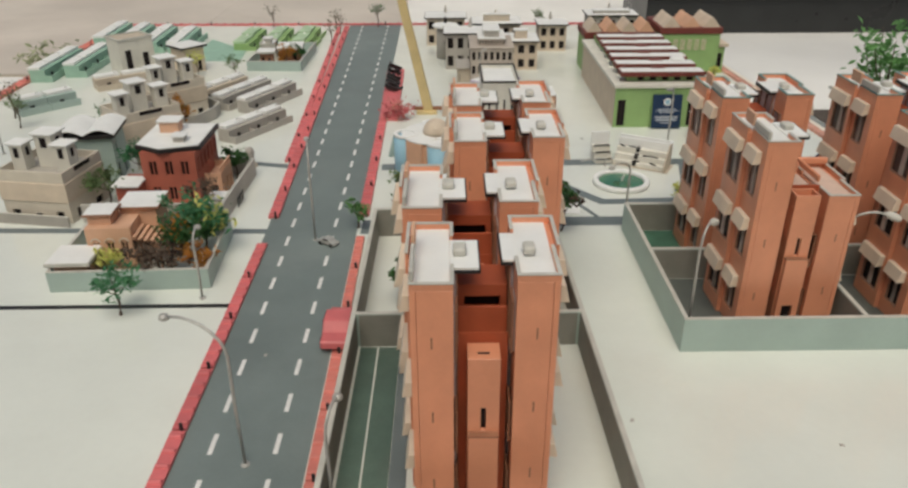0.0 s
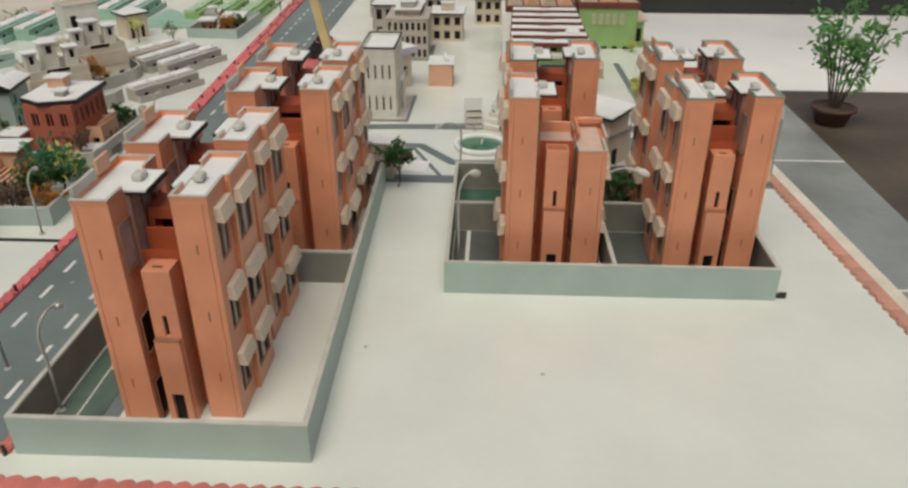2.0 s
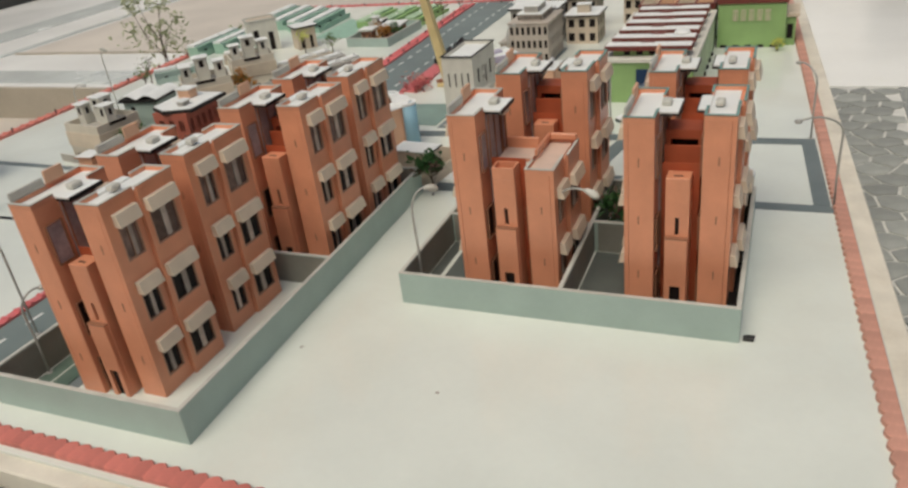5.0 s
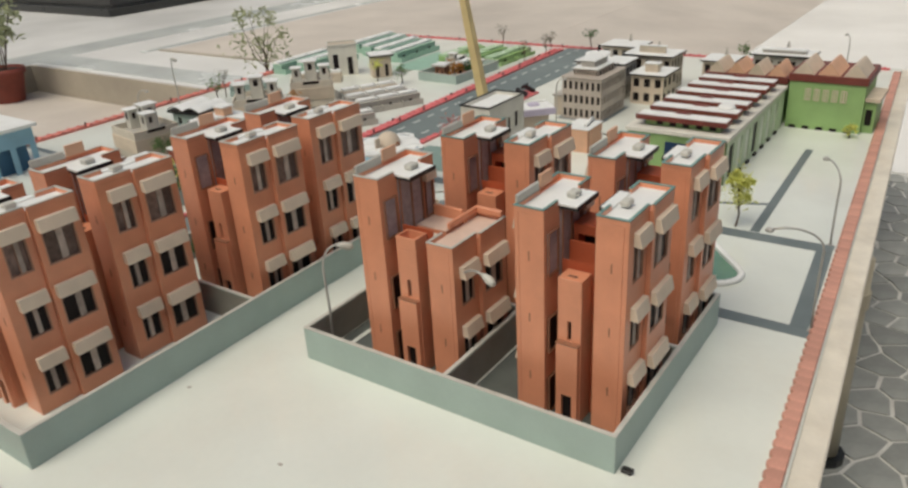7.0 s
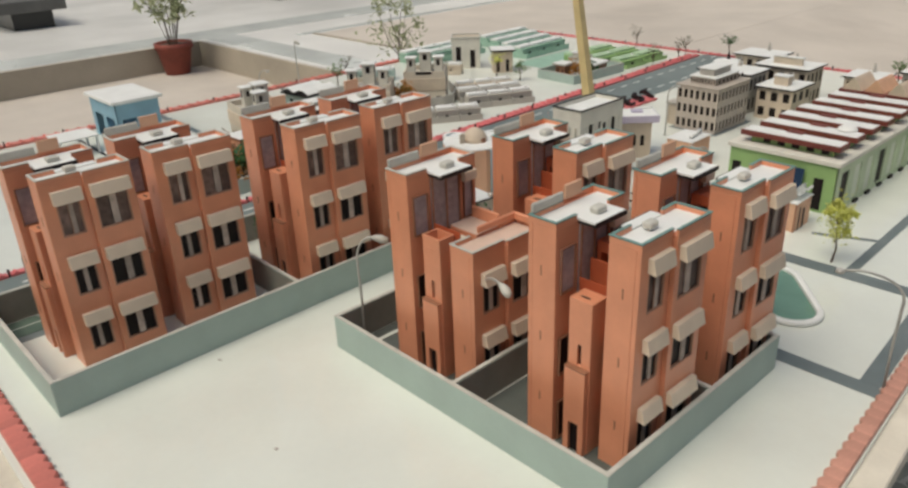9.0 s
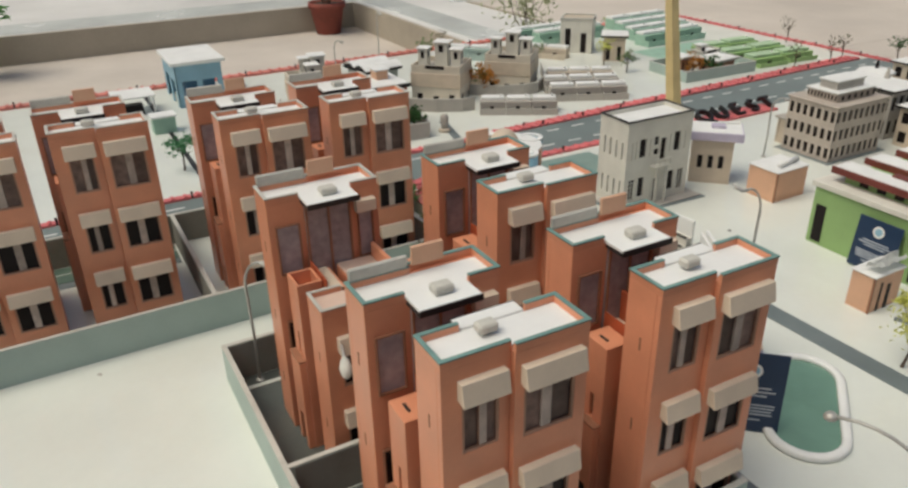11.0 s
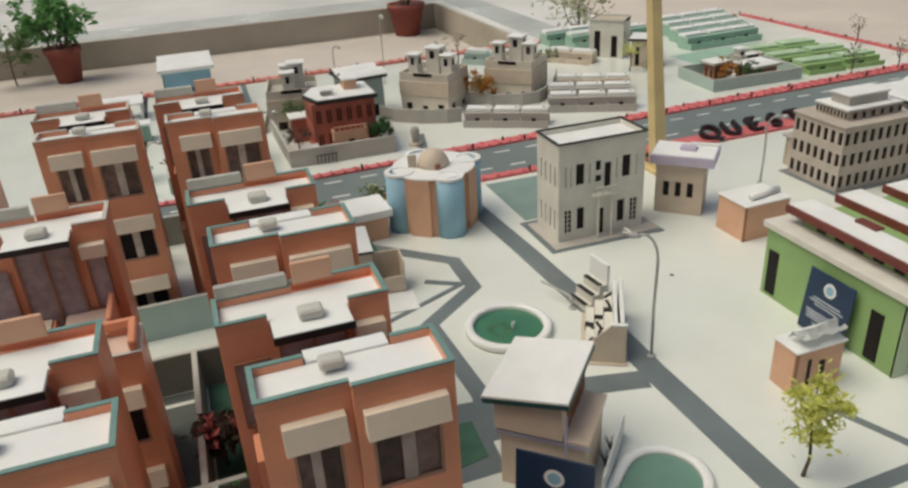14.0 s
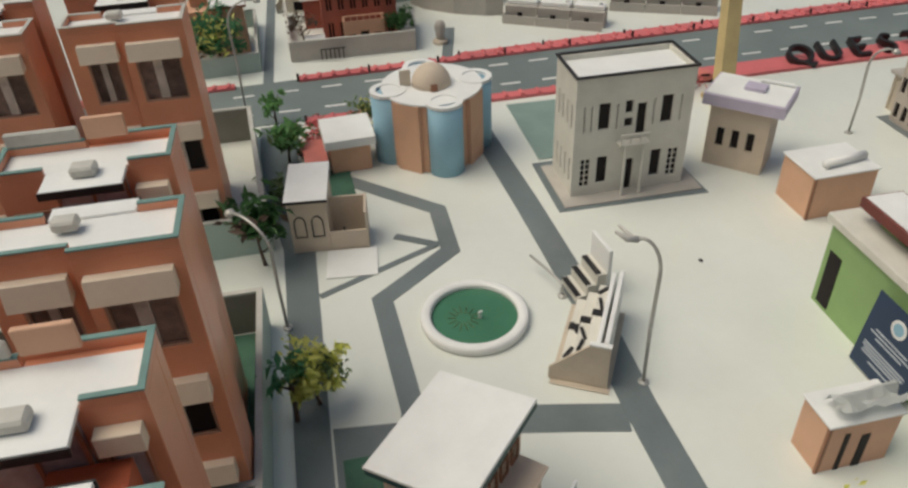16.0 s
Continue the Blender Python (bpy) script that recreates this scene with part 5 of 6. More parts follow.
# tilted yellow mast and clutter at its foot
t = thing("crane_mast", "tall pale yellow wooden crane mast leaning slightly", "crane", (-0.045, 2.945, TOP))
bm = bmesh.new()
rings = []
for z, r in ((0, 0.019), (0.62, 0.0145)):
    c = Vector((-0.095 * z / 0.42, 0.02 * z / 0.42, z))
    rings.append([bm.verts.new(c + Vector((sx * r, sy * r, 0))) for sx, sy in ((-1, -1), (1, -1), (1, 1), (-1, 1))])
bm.faces.new(rings[0][::-1])
bm.faces.new(rings[1])
for k in range(4):
    bm.faces.new((rings[0][k], rings[0][(k + 1) % 4], rings[1][(k + 1) % 4], rings[1][k]))
part("mast", bm, YELLOW, t, "", 0.001)
part("foot", box(-0.05, 0.03, -0.03, 0.03, 0, 0.012), YELLOW, t, "", 0.001)
part("cross_piece", box(-0.06, 0.05, -0.006, 0.006, 0.0122, 0.024), BROWN, t)


def add_car(at, turn, mat, label, s=1.0):
    """A small toy car."""
    t = thing("toy_car", label, "toy car", (*at, TOP + 0.0013), turn, "toy cars")
    pts = [(-0.035, 0.006), (-0.034, 0.015), (-0.018, 0.017), (-0.010, 0.026), (0.012, 0.026), (0.022, 0.017), (0.036, 0.014), (0.037, 0.006)]
    bm = bmesh.new()
    a = [bm.verts.new((x * s, -0.014 * s, z * s)) for x, z in pts]
    b = [bm.verts.new((x * s, 0.014 * s, z * s)) for x, z in pts]
    bm.faces.new(a)
    bm.faces.new(b[::-1])
    for i in range(8):
        j = (i + 1) % 8
        bm.faces.new((a[i], a[j], b[j], b[i]))
    part("body", bm, mat, t, "", 0.0015 * s)
    bm = box(-0.010 * s, 0.011 * s, -0.0144 * s, 0.0144 * s, 0.0185 * s, 0.0245 * s)
    part("side_window", bm, DARK, t)
    for x in (-0.022, 0.022):
        for y in (-0.0135, 0.0135):
            part("wheel", add_tube(bmesh.new(), [(x * s, (y - 0.002) * s, 0.0065 * s), (x * s, (y + 0.002) * s, 0.0065 * s)], 0.0064 * s, 12), BLACK, t)
    return t


add_car((-0.175, 2.96), 80, RED, "small red toy car beside the yellow mast")
add_car((-0.207, 1.37), 88, CRIMSON, "bright red toy car against the kerb", 2.0)
add_car((-0.10, 2.05), 10, RED, "small red toy car near the pavilion")
add_car((-0.05, 1.975), 70, RED, "red toy car near the gate house", 0.9)
# grey car shape stands in for a lamp piece lying on the road
add_car((-0.29, 1.80), -30, STEEL, "small grey car shape in place of a fallen lamp piece", 0.8)

# ---- villas west of the road ----


def add_villa(at, size, turn, label, wall, roof, caps=0, storeys=2, name="villa", annex=None, edge=None):
    """A card villa: walls with window openings on all seen sides, eaves, flat roof and roof turrets with white lids."""
    w, d, h = size
    t = thing(name, label, "model building", (*at, TOP), turn)
    fh = h / storeys

    def holes(span):
        n = max(2, round(span / 0.075))
        s = span / n
        hs = [(s * (i + 0.3), s * (i + 0.66), 0.004, base * (0.62 if i % 2 else 0.74)) for i in range(n)]
        if storeys == 1 or base < h:
            hs += [(s * (i + 0.38), s * (i + 0.62), base + (h - base) * 0.30, base + (h - base) * 0.72) for i in range(n) if i % 2 == 0] if base < h else []
        return hs

    low = wall if edge else PALE
    base = h if storeys == 1 else h * 0.52
    planes = ((face(0, 0.0003, 0, 0), w - 0.0003), (face(w, 0, 0, 90), d))
    cuts = {span: holes(span) for _, span in planes}
    bm = bmesh.new()
    for fm, span in planes:
        add_panel(bm, fm, span, base, 0.005, [q for q in cuts[span] if q[3] <= base])
    add_box(bm, 0, w - 0.0068, 0.0068, d, 0, base - 0.0002)
    part("wall", bm, low, t)
    if base < h:
        bm = bmesh.new()
        lift = Matrix.Translation((0, 0, base + 0.0002))
        for fm, span in planes:
            up = [(q[0], q[1], q[2] - base, q[3] - base) for q in cuts[span] if q[2] > base]
            add_panel(bm, lift @ fm @ Matrix.Translation((0, 0, 0.002)), span, h - base, 0.007, up)
        add_box(bm, 0, w - 0.0068, 0.0068, d, base + 0.0002, h)
        part("upper_wall", bm, wall, t)
    for fm, span in planes:
        for q in cuts[span]:
            part("window", box(q[0], q[1], q[2], q[3], -0.0062, -0.0044, fm), DARK, t)
    if edge:
        part("roof_edge", box(-0.014, w + 0.014, -0.014, d + 0.014, h + 0.0003, h + 0.008), edge, t, "dark roof edge")
        part("roof", box(-0.012, w + 0.012, -0.012, d + 0.012, h + 0.0083, h + 0.0105), roof, t, "", 0.0006)
    else:
        part("parapet", add_ring(bmesh.new(), [(-0.003, -0.003), (w + 0.003, -0.003), (w + 0.003, d + 0.003), (-0.003, d + 0.003)], [(0.004, 0.004), (w - 0.004, 0.004), (w - 0.004, d - 0.004), (0.004, d - 0.004)], h + 0.0003, h + 0.010), PALE_CAP, t)
        part("roof", box(0.005, w - 0.005, 0.005, d - 0.005, h + 0.0003, h + 0.003), roof, t)
        part("sign_band", box(w + 0.0032, w + 0.0045, d * 0.25, d * 0.75, h - 0.004, h + 0.009), DARK, t)
    top = h + 0.011 if edge else h + 0.0032
    for k in range(caps):
        x, y = (w * 0.55, d * (0.16 + 0.34 * k)) if d > w else (w * (0.16 + 0.34 * k), d * 0.45)
        hh = 0.030 + (0.016 if k == 1 else 0)
        c = part("turret", box(x - 0.016, x + 0.016, y - 0.016, y + 0.016, top, top + hh), PALE, t)
        part("lid", box(x - 0.024, x + 0.024, y - 0.024, y + 0.024, top + hh + 0.0003, top + hh + 0.006), WHITE, c, "white card lid", 0.0008)
        part("turret_door", box(x + 0.0162, x + 0.0172, y - 0.007, y + 0.007, top + 0.002, top + hh * 0.7), DARK, c)
    if annex:
        x0, x1, y0, y1, hh = annex
        a = part("annex", box(x0, x1, y0, y1, 0, hh), wall, t, "", 0.0008)
        part("annex_roof", box(x0 - 0.008, x1 + 0.008, y0 - 0.008, y1 + 0.008, hh + 0.0003, hh + 0.006), WHITE, a, "", 0.0006)
        part("annex_door", box(x1 + 0.0003, x1 + 0.0013, y0 + 0.3 * (y1 - y0), y0 + 0.6 * (y1 - y0), 0, hh * 0.6), DARK, a)
    return t


# pink house behind a green-grey wall
wall_run("garden_wall", [(-0.908, 1.566), (-0.542, 1.580), (-0.560, 1.862), (-0.925, 1.850)], 0.052, 0.008, GREY_WALL, "grey-green card garden wall round the pink house", True)
t = thing("villa", "pink card house with arched windows and white roofs", "model building", (-0.850, 1.662, TOP), 3)
arches = [(0.012 + 0.034 * k, 0.030 + 0.034 * k, 0.030, 0.080) for k in range(3)]
bm = bmesh.new()
add_panel(bm, face(0, 0, 0, 0), 0.108, 0.118, 0.006, arches)
add_box(bm, 0, 0.108, 0.010, 0.14, 0, 0.118)
part("wall", bm, PEACH, t, "", 0.0006)
for q in arches:
    add_window(t, face(q[0], 0, q[2], 0), q[1] - q[0], q[3] - q[2], PEACH, DARK, 1, 0, 0.002)
    # a round-headed moulding over each window
    c = (q[0] + q[1]) / 2
    part("arch", add_tube(bmesh.new(), [(c - 0.011 * math.cos(a), -0.0012, 0.080 + 0.010 * math.sin(a)) for a in (math.pi * i / 6 for i in range(7))], 0.0018, 6), CREAM, t)
part("roof_tower", box(0.004, 0.060, 0.020, 0.075, 0.1183, 0.142), PEACH, t, "", 0.0006)
part("tower_edge", box(-0.004, 0.068, 0.012, 0.083, 0.1423, 0.147), BROWN, t, "dark roof edge")
part("tower_roof", box(-0.002, 0.066, 0.014, 0.081, 0.1472, 0.149), WHITE, t, "white card roof")
part("rear_wall", box(0.062, 0.150, 0.080, 0.165, 0, 0.132), PEACH, t, "", 0.0006)
part("rear_edge", box(0.054, 0.160, 0.072, 0.175, 0.1323, 0.138), BROWN, t, "dark roof edge")
part("rear_roof", box(0.056, 0.158, 0.074, 0.173, 0.1382, 0.140), WHITE, t, "white card roof")
for k in range(5):
    part("pergola_slat", box(0.109 + 0.013 * k, 0.118 + 0.013 * k, 0.0, 0.078, 0.088 - 0.004 * k, 0.092 - 0.004 * k), PEACH, t, "orange card pergola slat")
for y in (0.006, 0.070):
    part("pergola_post", box(0.163, 0.168, y, y + 0.005, 0, 0.072), PEACH, t)
add_villa((-0.902, 1.585), (0.075, 0.07, 0.062), 2, "small pink guard house with a white roof", PEACH, WHITE, 0, 1, "guard_house", None, PALE_CAP)
add_tree((-0.625, 1.70, TOP), 0.13, LEAF_G, "dark green and orange paper bush in the walled garden", 11, 0.05, 420, 0.009, 0.2, "shrub", "garden_bush", 12, LEAF_O)
add_tree((-0.60, 1.76, TOP), 0.15, LEAF_T, "green paper palm bush in the walled garden", 12, 0.055, 420, 0.010, 0.3, "shrub", "garden_bush", 12, LEAF_Y)
add_tree((-0.575, 1.64, TOP), 0.085, LEAF_O, "orange paper flowers in the walled garden", 13, 0.03, 220, 0.007, 0.2, "shrub", "garden_bush", 8)
add_tree((-0.68, 1.64, TOP), 0.09, BARK, "dark twiggy bush in the walled garden", 17, 0.045, 380, 0.008, 0.2, "shrub", "garden_bush", 10)
add_tree((-0.708, 1.462, TOP), 0.115, LEAF_T, "green paper tree before the garden wall", 14, 0.04, 220, 0.008, 0.35, gather=8)
add_tree((-0.80, 1.62, TOP), 0.08, LEAF_Y, "yellow-green bush in the walled garden", 15, 0.03, 180, 0.007, 0.2, "shrub", "garden_bush")

# red villa
wall_run("garden_wall", [(-0.985, 1.942), (-0.600, 1.950), (-0.592, 2.293), (-0.78, 2.32)], 0.055, 0.008, GREY_CARD, "grey card garden wall round the red villa")
v = thing("villa", "rust red card villa with black-edged white roof", "model building", (-0.845, 2.048, TOP))
bm = bmesh.new()
front = face(0.155, 0, 0, 90)
cuts = [(0.012 + 0.034 * k, 0.032 + 0.034 * k, z, z + 0.05) for k in range(6) for z in (0.018, 0.098)]
add_panel(bm, front, 0.212, 0.168, 0.005, cuts)
south = face(0, 0.0003, 0, 0)
scuts = [(0.02 + 0.045 * k, 0.045 + 0.045 * k, z, z + 0.045) for k in range(3) for z in (0.02, 0.098)]
add_panel(bm, south, 0.1545, 0.168, 0.005, scuts)
add_box(bm, 0, 0.147, 0.008, 0.212, 0, 0.168)
part("wall", bm, RUST, v)
for m, qs in ((front, cuts), (south, scuts)):
    for q in qs:
        add_window(v, m @ Matrix.Translation((q[0], q[2], 0)), q[1] - q[0], q[3] - q[2], RUST, DARK, 1, 0, 0.0025)
part("roof_edge", add_prism(bmesh.new(), [(-0.02, 0.03), (0.06, -0.012), (0.168, 0.02), (0.168, 0.222), (-0.02, 0.222)], 0.1683, 0.180), BLACK, v, "thick black roof edge")
part("roof", add_prism(bmesh.new(), [(-0.017, 0.034), (0.06, -0.007), (0.162, 0.024), (0.162, 0.217), (-0.017, 0.217)], 0.1803, 0.1825), WHITE, v, "white card roof")
part("stair_head", box(0.02, 0.075, 0.13, 0.175, 0.1827, 0.215), PEACH, v, "pink card stair head", 0.001)
part("stair_lid", box(0.014, 0.081, 0.124, 0.181, 0.2152, 0.220), WHITE, v)
part("roof_box", box(0.085, 0.115, 0.045, 0.08, 0.1827, 0.198), GREY_CARD, v, "", 0.001)
part("roof_lid", box(0.08, 0.12, 0.04, 0.085, 0.1982, 0.202), WHITE, v)
bm = bmesh.new()
pm = face(0.205, 0.055, 0, 90)
add_panel(bm, pm, 0.115, 0.082, 0.005, [(0.012, 0.032, 0.0, 0.045), (0.046, 0.070, 0.0, 0.052), (0.084, 0.104, 0.0, 0.045)])
add_panel(bm, face(0.156, 0.0553, 0, 0), 0.0487, 0.082, 0.005, [(0.014, 0.036, 0.0, 0.045)])
add_panel(bm, face(0.2047, 0.1697, 0, 180), 0.0487, 0.082, 0.005)
porch = part("porch", bm, PEACH, v, "pink card porch with arches")
part("balcony_floor", box(0.156, 0.199, 0.061, 0.164, 0.060, 0.063), PEACH, porch)
part("porch_door", box(0.1555, 0.158, 0.10, 0.125, 0, 0.05), DARK, porch)
for k in range(7):
    part("baluster", box(0.2005, 0.2035, 0.058 + 0.0175 * k, 0.061 + 0.0175 * k, 0.0822, 0.094), PEACH, porch)
part("balcony_rail", box(0.200, 0.204, 0.0555, 0.1695, 0.0942, 0.0975), PEACH, porch)
part("annex", box(-0.065, -0.0005, -0.05, 0.05, 0, 0.085), RUST, v, "", 0.001)
part("annex_roof", box(-0.072, 0.004, -0.058, 0.020, 0.0853, 0.091), WHITE, v, "white card annex roof", 0.0006)
t = thing("guard_booth", "tiny white-roofed booth at the garden wall", "booth", (-0.63, 2.02, TOP))
part("body", box(-0.02, 0.02, -0.02, 0.02, 0, 0.045), STONE, t)
part("roof", box(-0.028, 0.028, -0.028, 0.028, 0.0453, 0.05), WHITE, t)
t = thing("wall_gate", "black barred gate in the garden wall", "gate", (-0.5815, 2.03, TOP))
for k in range(6):
    part("bar", box(0, 0.002, 0.012 * k, 0.012 * k + 0.003, 0.004, 0.032), BLACK, t)
part("top_bar", box(0.0, 0.002, -0.002, 0.068, 0.0322, 0.035), BLACK, t)
add_tree((-0.64, 2.26, TOP), 0.10, LEAF_G, "dark green paper tree in the red villa garden", 21, 0.03, 260, 0.008)
add_tree((-0.66, 1.99, TOP), 0.11, BARK, "dark bare paper tree in the red villa garden", 22, 0.035, 160, 0.006)
add_tree((-0.955, 2.04, TOP), 0.12, LEAF_P, "pale bushy tree in the red villa garden", 23, 0.04, 260, 0.008)
add_tree((-0.93, 2.25, TOP), 0.13, LEAF_T, "green paper palm between the villas", 24, 0.04, 220, 0.010)

# other villas with roof turrets


def add_turret_villa(at, turn, w, d, label, band, stair=False, sign="front"):
    """A villa with a pale base, a plain band, an upper parapet and three lidded turrets."""
    t = thing("villa", label, "model building", (*at, TOP), turn, "turret villas")
    planes = ((face(0, 0.0003, 0, 0), w - 0.0003, 3), (face(w, 0, 0, 90), d, 2))
    bm = bmesh.new()
    for fm, span, n in planes:
        s = span / n
        add_panel(bm, fm, span, 0.062, 0.006, [(s * (i + 0.32), s * (i + 0.68), 0.004, 0.034 if i != 1 else 0.026) for i in range(n)])
    add_box(bm, 0, w - 0.012, 0.012, d, 0, 0.0618)
    part("base_wall", bm, VILLA_BASE, t, "pale card base with dark openings")
    part("base_gap", box(0.004, w - 0.0065, 0.0065, 0.0115, 0.002, 0.058), DARK, t)
    part("base_gap", box(w - 0.0115, w - 0.0065, 0.012, d - 0.004, 0.002, 0.058), DARK, t)
    part("band", box(-0.003, w + 0.003, -0.003, d, 0.0622, 0.118), band, t, "plain tan card band", 0.001)
    part("roof", box(0.006, w - 0.006, 0.006, d - 0.006, 0.1182, 0.128), GREY_CARD, t)
    part("parapet", add_ring(bmesh.new(), [(0, 0), (w, 0), (w, d), (0, d)], [(0.0055, 0.0055), (w - 0.0055, 0.0055), (w - 0.0055, d - 0.0055), (0.0055, d - 0.0055)], 0.1182, 0.150), VILLA_BASE, t, "pale grey parapet")
    plate = box(w * 0.3, w * 0.68, -0.0016, -0.0003, 0.137, 0.149) if sign == "front" else box(w + 0.0003, w + 0.0016, d * 0.3, d * 0.7, 0.137, 0.149)
    part("sign_band", plate, DARK, t, "dark band on the parapet")
    for x, y, hw, top in ((0.032, d * 0.42, 0.020, 0.202), (w * 0.5, d * 0.62, 0.027, 0.224), (w - 0.034, d * 0.45, 0.021, 0.204)):
        c = part("turret", box(x - hw, x + hw, y - hw, y + hw, 0.1284, top), PALE, t, "", 0.001)
        part("lid", box(x - hw - 0.007, x + hw + 0.007, y - hw - 0.007, y + hw + 0.007, top + 0.0003, top + 0.006), WHITE, c, "white card lid", 0.001)
        part("turret_door", box(x - hw * 0.35, x + hw * 0.35, y - hw - 0.0012, y - hw - 0.0002, top - 0.036, top - 0.008), DARK, c)
        part("turret_slit", box(x + hw + 0.0002, x + hw + 0.0012, y - hw * 0.3, y + hw * 0.3, top - 0.034, top - 0.010), DARK, c)
    if stair:
        for k in range(8):
            part("stair_step", box(-0.012 - 0.011 * (k + 1), -0.012 - 0.011 * k, -0.018, 0.022, 0.0, 0.082 - 0.010 * k), CREAM, t)
    return t


add_turret_villa((-1.215, 1.970), -9, 0.198, 0.185, "cream card villa with three white-lidded turrets", CREAM, False, "side")
v = add_villa((-1.150, 2.215), (0.15, 0.14, 0.15), 8, "grey-green card villa with a black-edged wavy white canopy", GREY_WALL, BLACK, 0, 2, "villa", None, BLACK)
for k in range(2):
    # a shallow curved sheet over each half of the roof
    bm = bmesh.new()
    x0, w = -0.016 + 0.091 * k, 0.090
    prof = [(x0 + w * q / 8, 0.161 + 0.016 * math.sin(math.pi * q / 8)) for q in range(9)]
    rows = [[bm.verts.new((x, y, z + dz)) for x, z in prof] for y, dz in ((-0.016, 0), (0.156, 0), (0.156, 0.002), (-0.016, 0.002))]
    for a, b in ((0, 1), (1, 2), (2, 3), (3, 0)):
        for q in range(8):
            bm.faces.new((rows[a][q], rows[a][q + 1], rows[b][q + 1], rows[b][q]))
    for q in (0, 8):
        bm.faces.new([r[q] for r in rows])
    part("canopy_sheet", bm, WHITE, v, "curved white card canopy")
add_turret_villa((-1.050, 2.448), 44, 0.207, 0.172, "cream card villa with three turrets behind a curved wall", CREAM)
add_turret_villa((-1.055, 2.800), 44, 0.197, 0.172, "pinkish tan card villa with three turrets and outside stair", STONE, True)
wall_run("garden_wall", [(-0.98, 2.345), (-0.92, 2.38), (-0.85, 2.46), (-0.805, 2.55), (-0.80, 2.60)], 0.050, 0.007, GREY_CARD, "curved grey card wall before the cream villa")
wall_run("garden_wall", [(-1.0, 2.70), (-0.915, 2.775), (-0.875, 2.88), (-0.875, 2.95), (-0.96, 3.05), (-1.15, 3.16)], 0.045, 0.007, GREY_CARD, "curved grey card wall before the stair villa")
wall_run("garden_wall", [(-1.27, 1.958), (-1.02, 1.915)], 0.03, 0.006, GREY_CARD, "low grey card wall before the grey villa")
add_villa((-1.45, 3.48), (0.16, 0.13, 0.165), 45, "tan card tower block among the terraces", CREAM, STONE, 0, 1)
add_villa((-1.185, 3.545), (0.105, 0.11, 0.115), 50, "small tan card house with a dark-edged roof", CREAM, WHITE, 0, 1, "villa", None, BLACK)
add_tree((-0.985, 2.75, TOP), 0.12, LEAF_O, "orange and green bush between the villas", 81, 0.045, 260, 0.009, 0.2, "shrub", "garden_bush", 9, LEAF_P)
add_lamp((-1.50, 2.50), 0.30, 0.012, 10, "grey wire lamp with a white drop-shaped hood among the villas", "ball")


def add_terrace(p0, p1, depth, h, n, label, mat=GREY_CARD, roof=WHITE):
    """A row of low joined houses, each with its own roof lid and chimney."""
    a, b = Vector(p0), Vector(p1)
    l = (b - a).length
    heading = math.degrees(math.atan2((b - a).y, (b - a).x))
    s = l / n
    for k in range(n):
        q = a + (b - a) * (k / n)
        t = thing("terrace_house", label, "model house", (q.x, q.y, TOP), heading, "rows of low houses")
        part("body", box(0.001, s - 0.001, 0.0, depth, 0, h), mat, t, "", 0.0006)
        part("roof", box(0.006, s - 0.006, depth * 0.3, depth + 0.004, h + 0.0003, h + 0.012), roof, t, "", 0.001)
        part("front_wall", box(0.001, s - 0.001, -0.03, -0.026, 0, h * 0.55), mat, t)
        part("side_wall", box(0.001, 0.005, -0.0255, -0.0004, 0, h * 0.55), mat, t)
        part("vent", add_tube(bmesh.new(), [(s * 0.8, depth * 0.6, h + 0.0123), (s * 0.8, depth * 0.6, h + 0.02)], 0.006, 8), WHITE, t)
        part("door", box(s * 0.4, s * 0.55, -0.0014, -0.0002, 0, h * 0.6), DARK, t)


add_terrace((-0.748, 2.595), (-0.592, 2.855), 0.055, 0.046, 3, "low grey card terrace house with a white roof", GREY_CARD)
add_terrace((-0.757, 2.935), (-0.618, 3.225), 0.055, 0.048, 3, "low grey card terrace house with a white roof", GREY_CARD)
add_terrace((-0.872, 2.985), (-0.733, 3.275), 0.055, 0.048, 3, "low grey card terrace house with a white roof", GREY_CARD)
add_terrace((-0.985, 3.08), (-0.85, 3.34), 0.055, 0.045, 3, "low pale card terrace house with a white roof", STONE)
add_terrace((-1.66, 2.93), (-1.50, 3.10), 0.06, 0.05, 2, "low grey-green terrace house with a white roof", GREY_WALL)
add_terrace((-1.50, 3.285), (-1.31, 3.42), 0.055, 0.045, 2, "low pale card terrace house with a white roof", STONE)

# far walled villa and green plots
wall_run("garden_wall", [(-0.915, 3.61), (-0.665, 3.595), (-0.655, 4.00), (-0.91, 4.02)], 0.045, 0.008, GREY_WALL, "grey-green card wall round the far brown villa", True)
add_villa((-0.80, 3.80), (0.10, 0.12, 0.055), 5, "brown card house with a white roof inside the far wall", BROWN, WHITE, 0, 1, "villa", None, PALE_CAP)
add_villa((-0.875, 3.70), (0.06, 0.06, 0.06), 5, "tiny brown card house inside the far wall", BROWN, WHITE, 0, 1, "villa", None, PALE_CAP)
add_villa((-0.90, 3.84), (0.07, 0.12, 0.065), 5, "brown card villa with white lids inside the far wall", BROWN, WHITE, 1, 1)
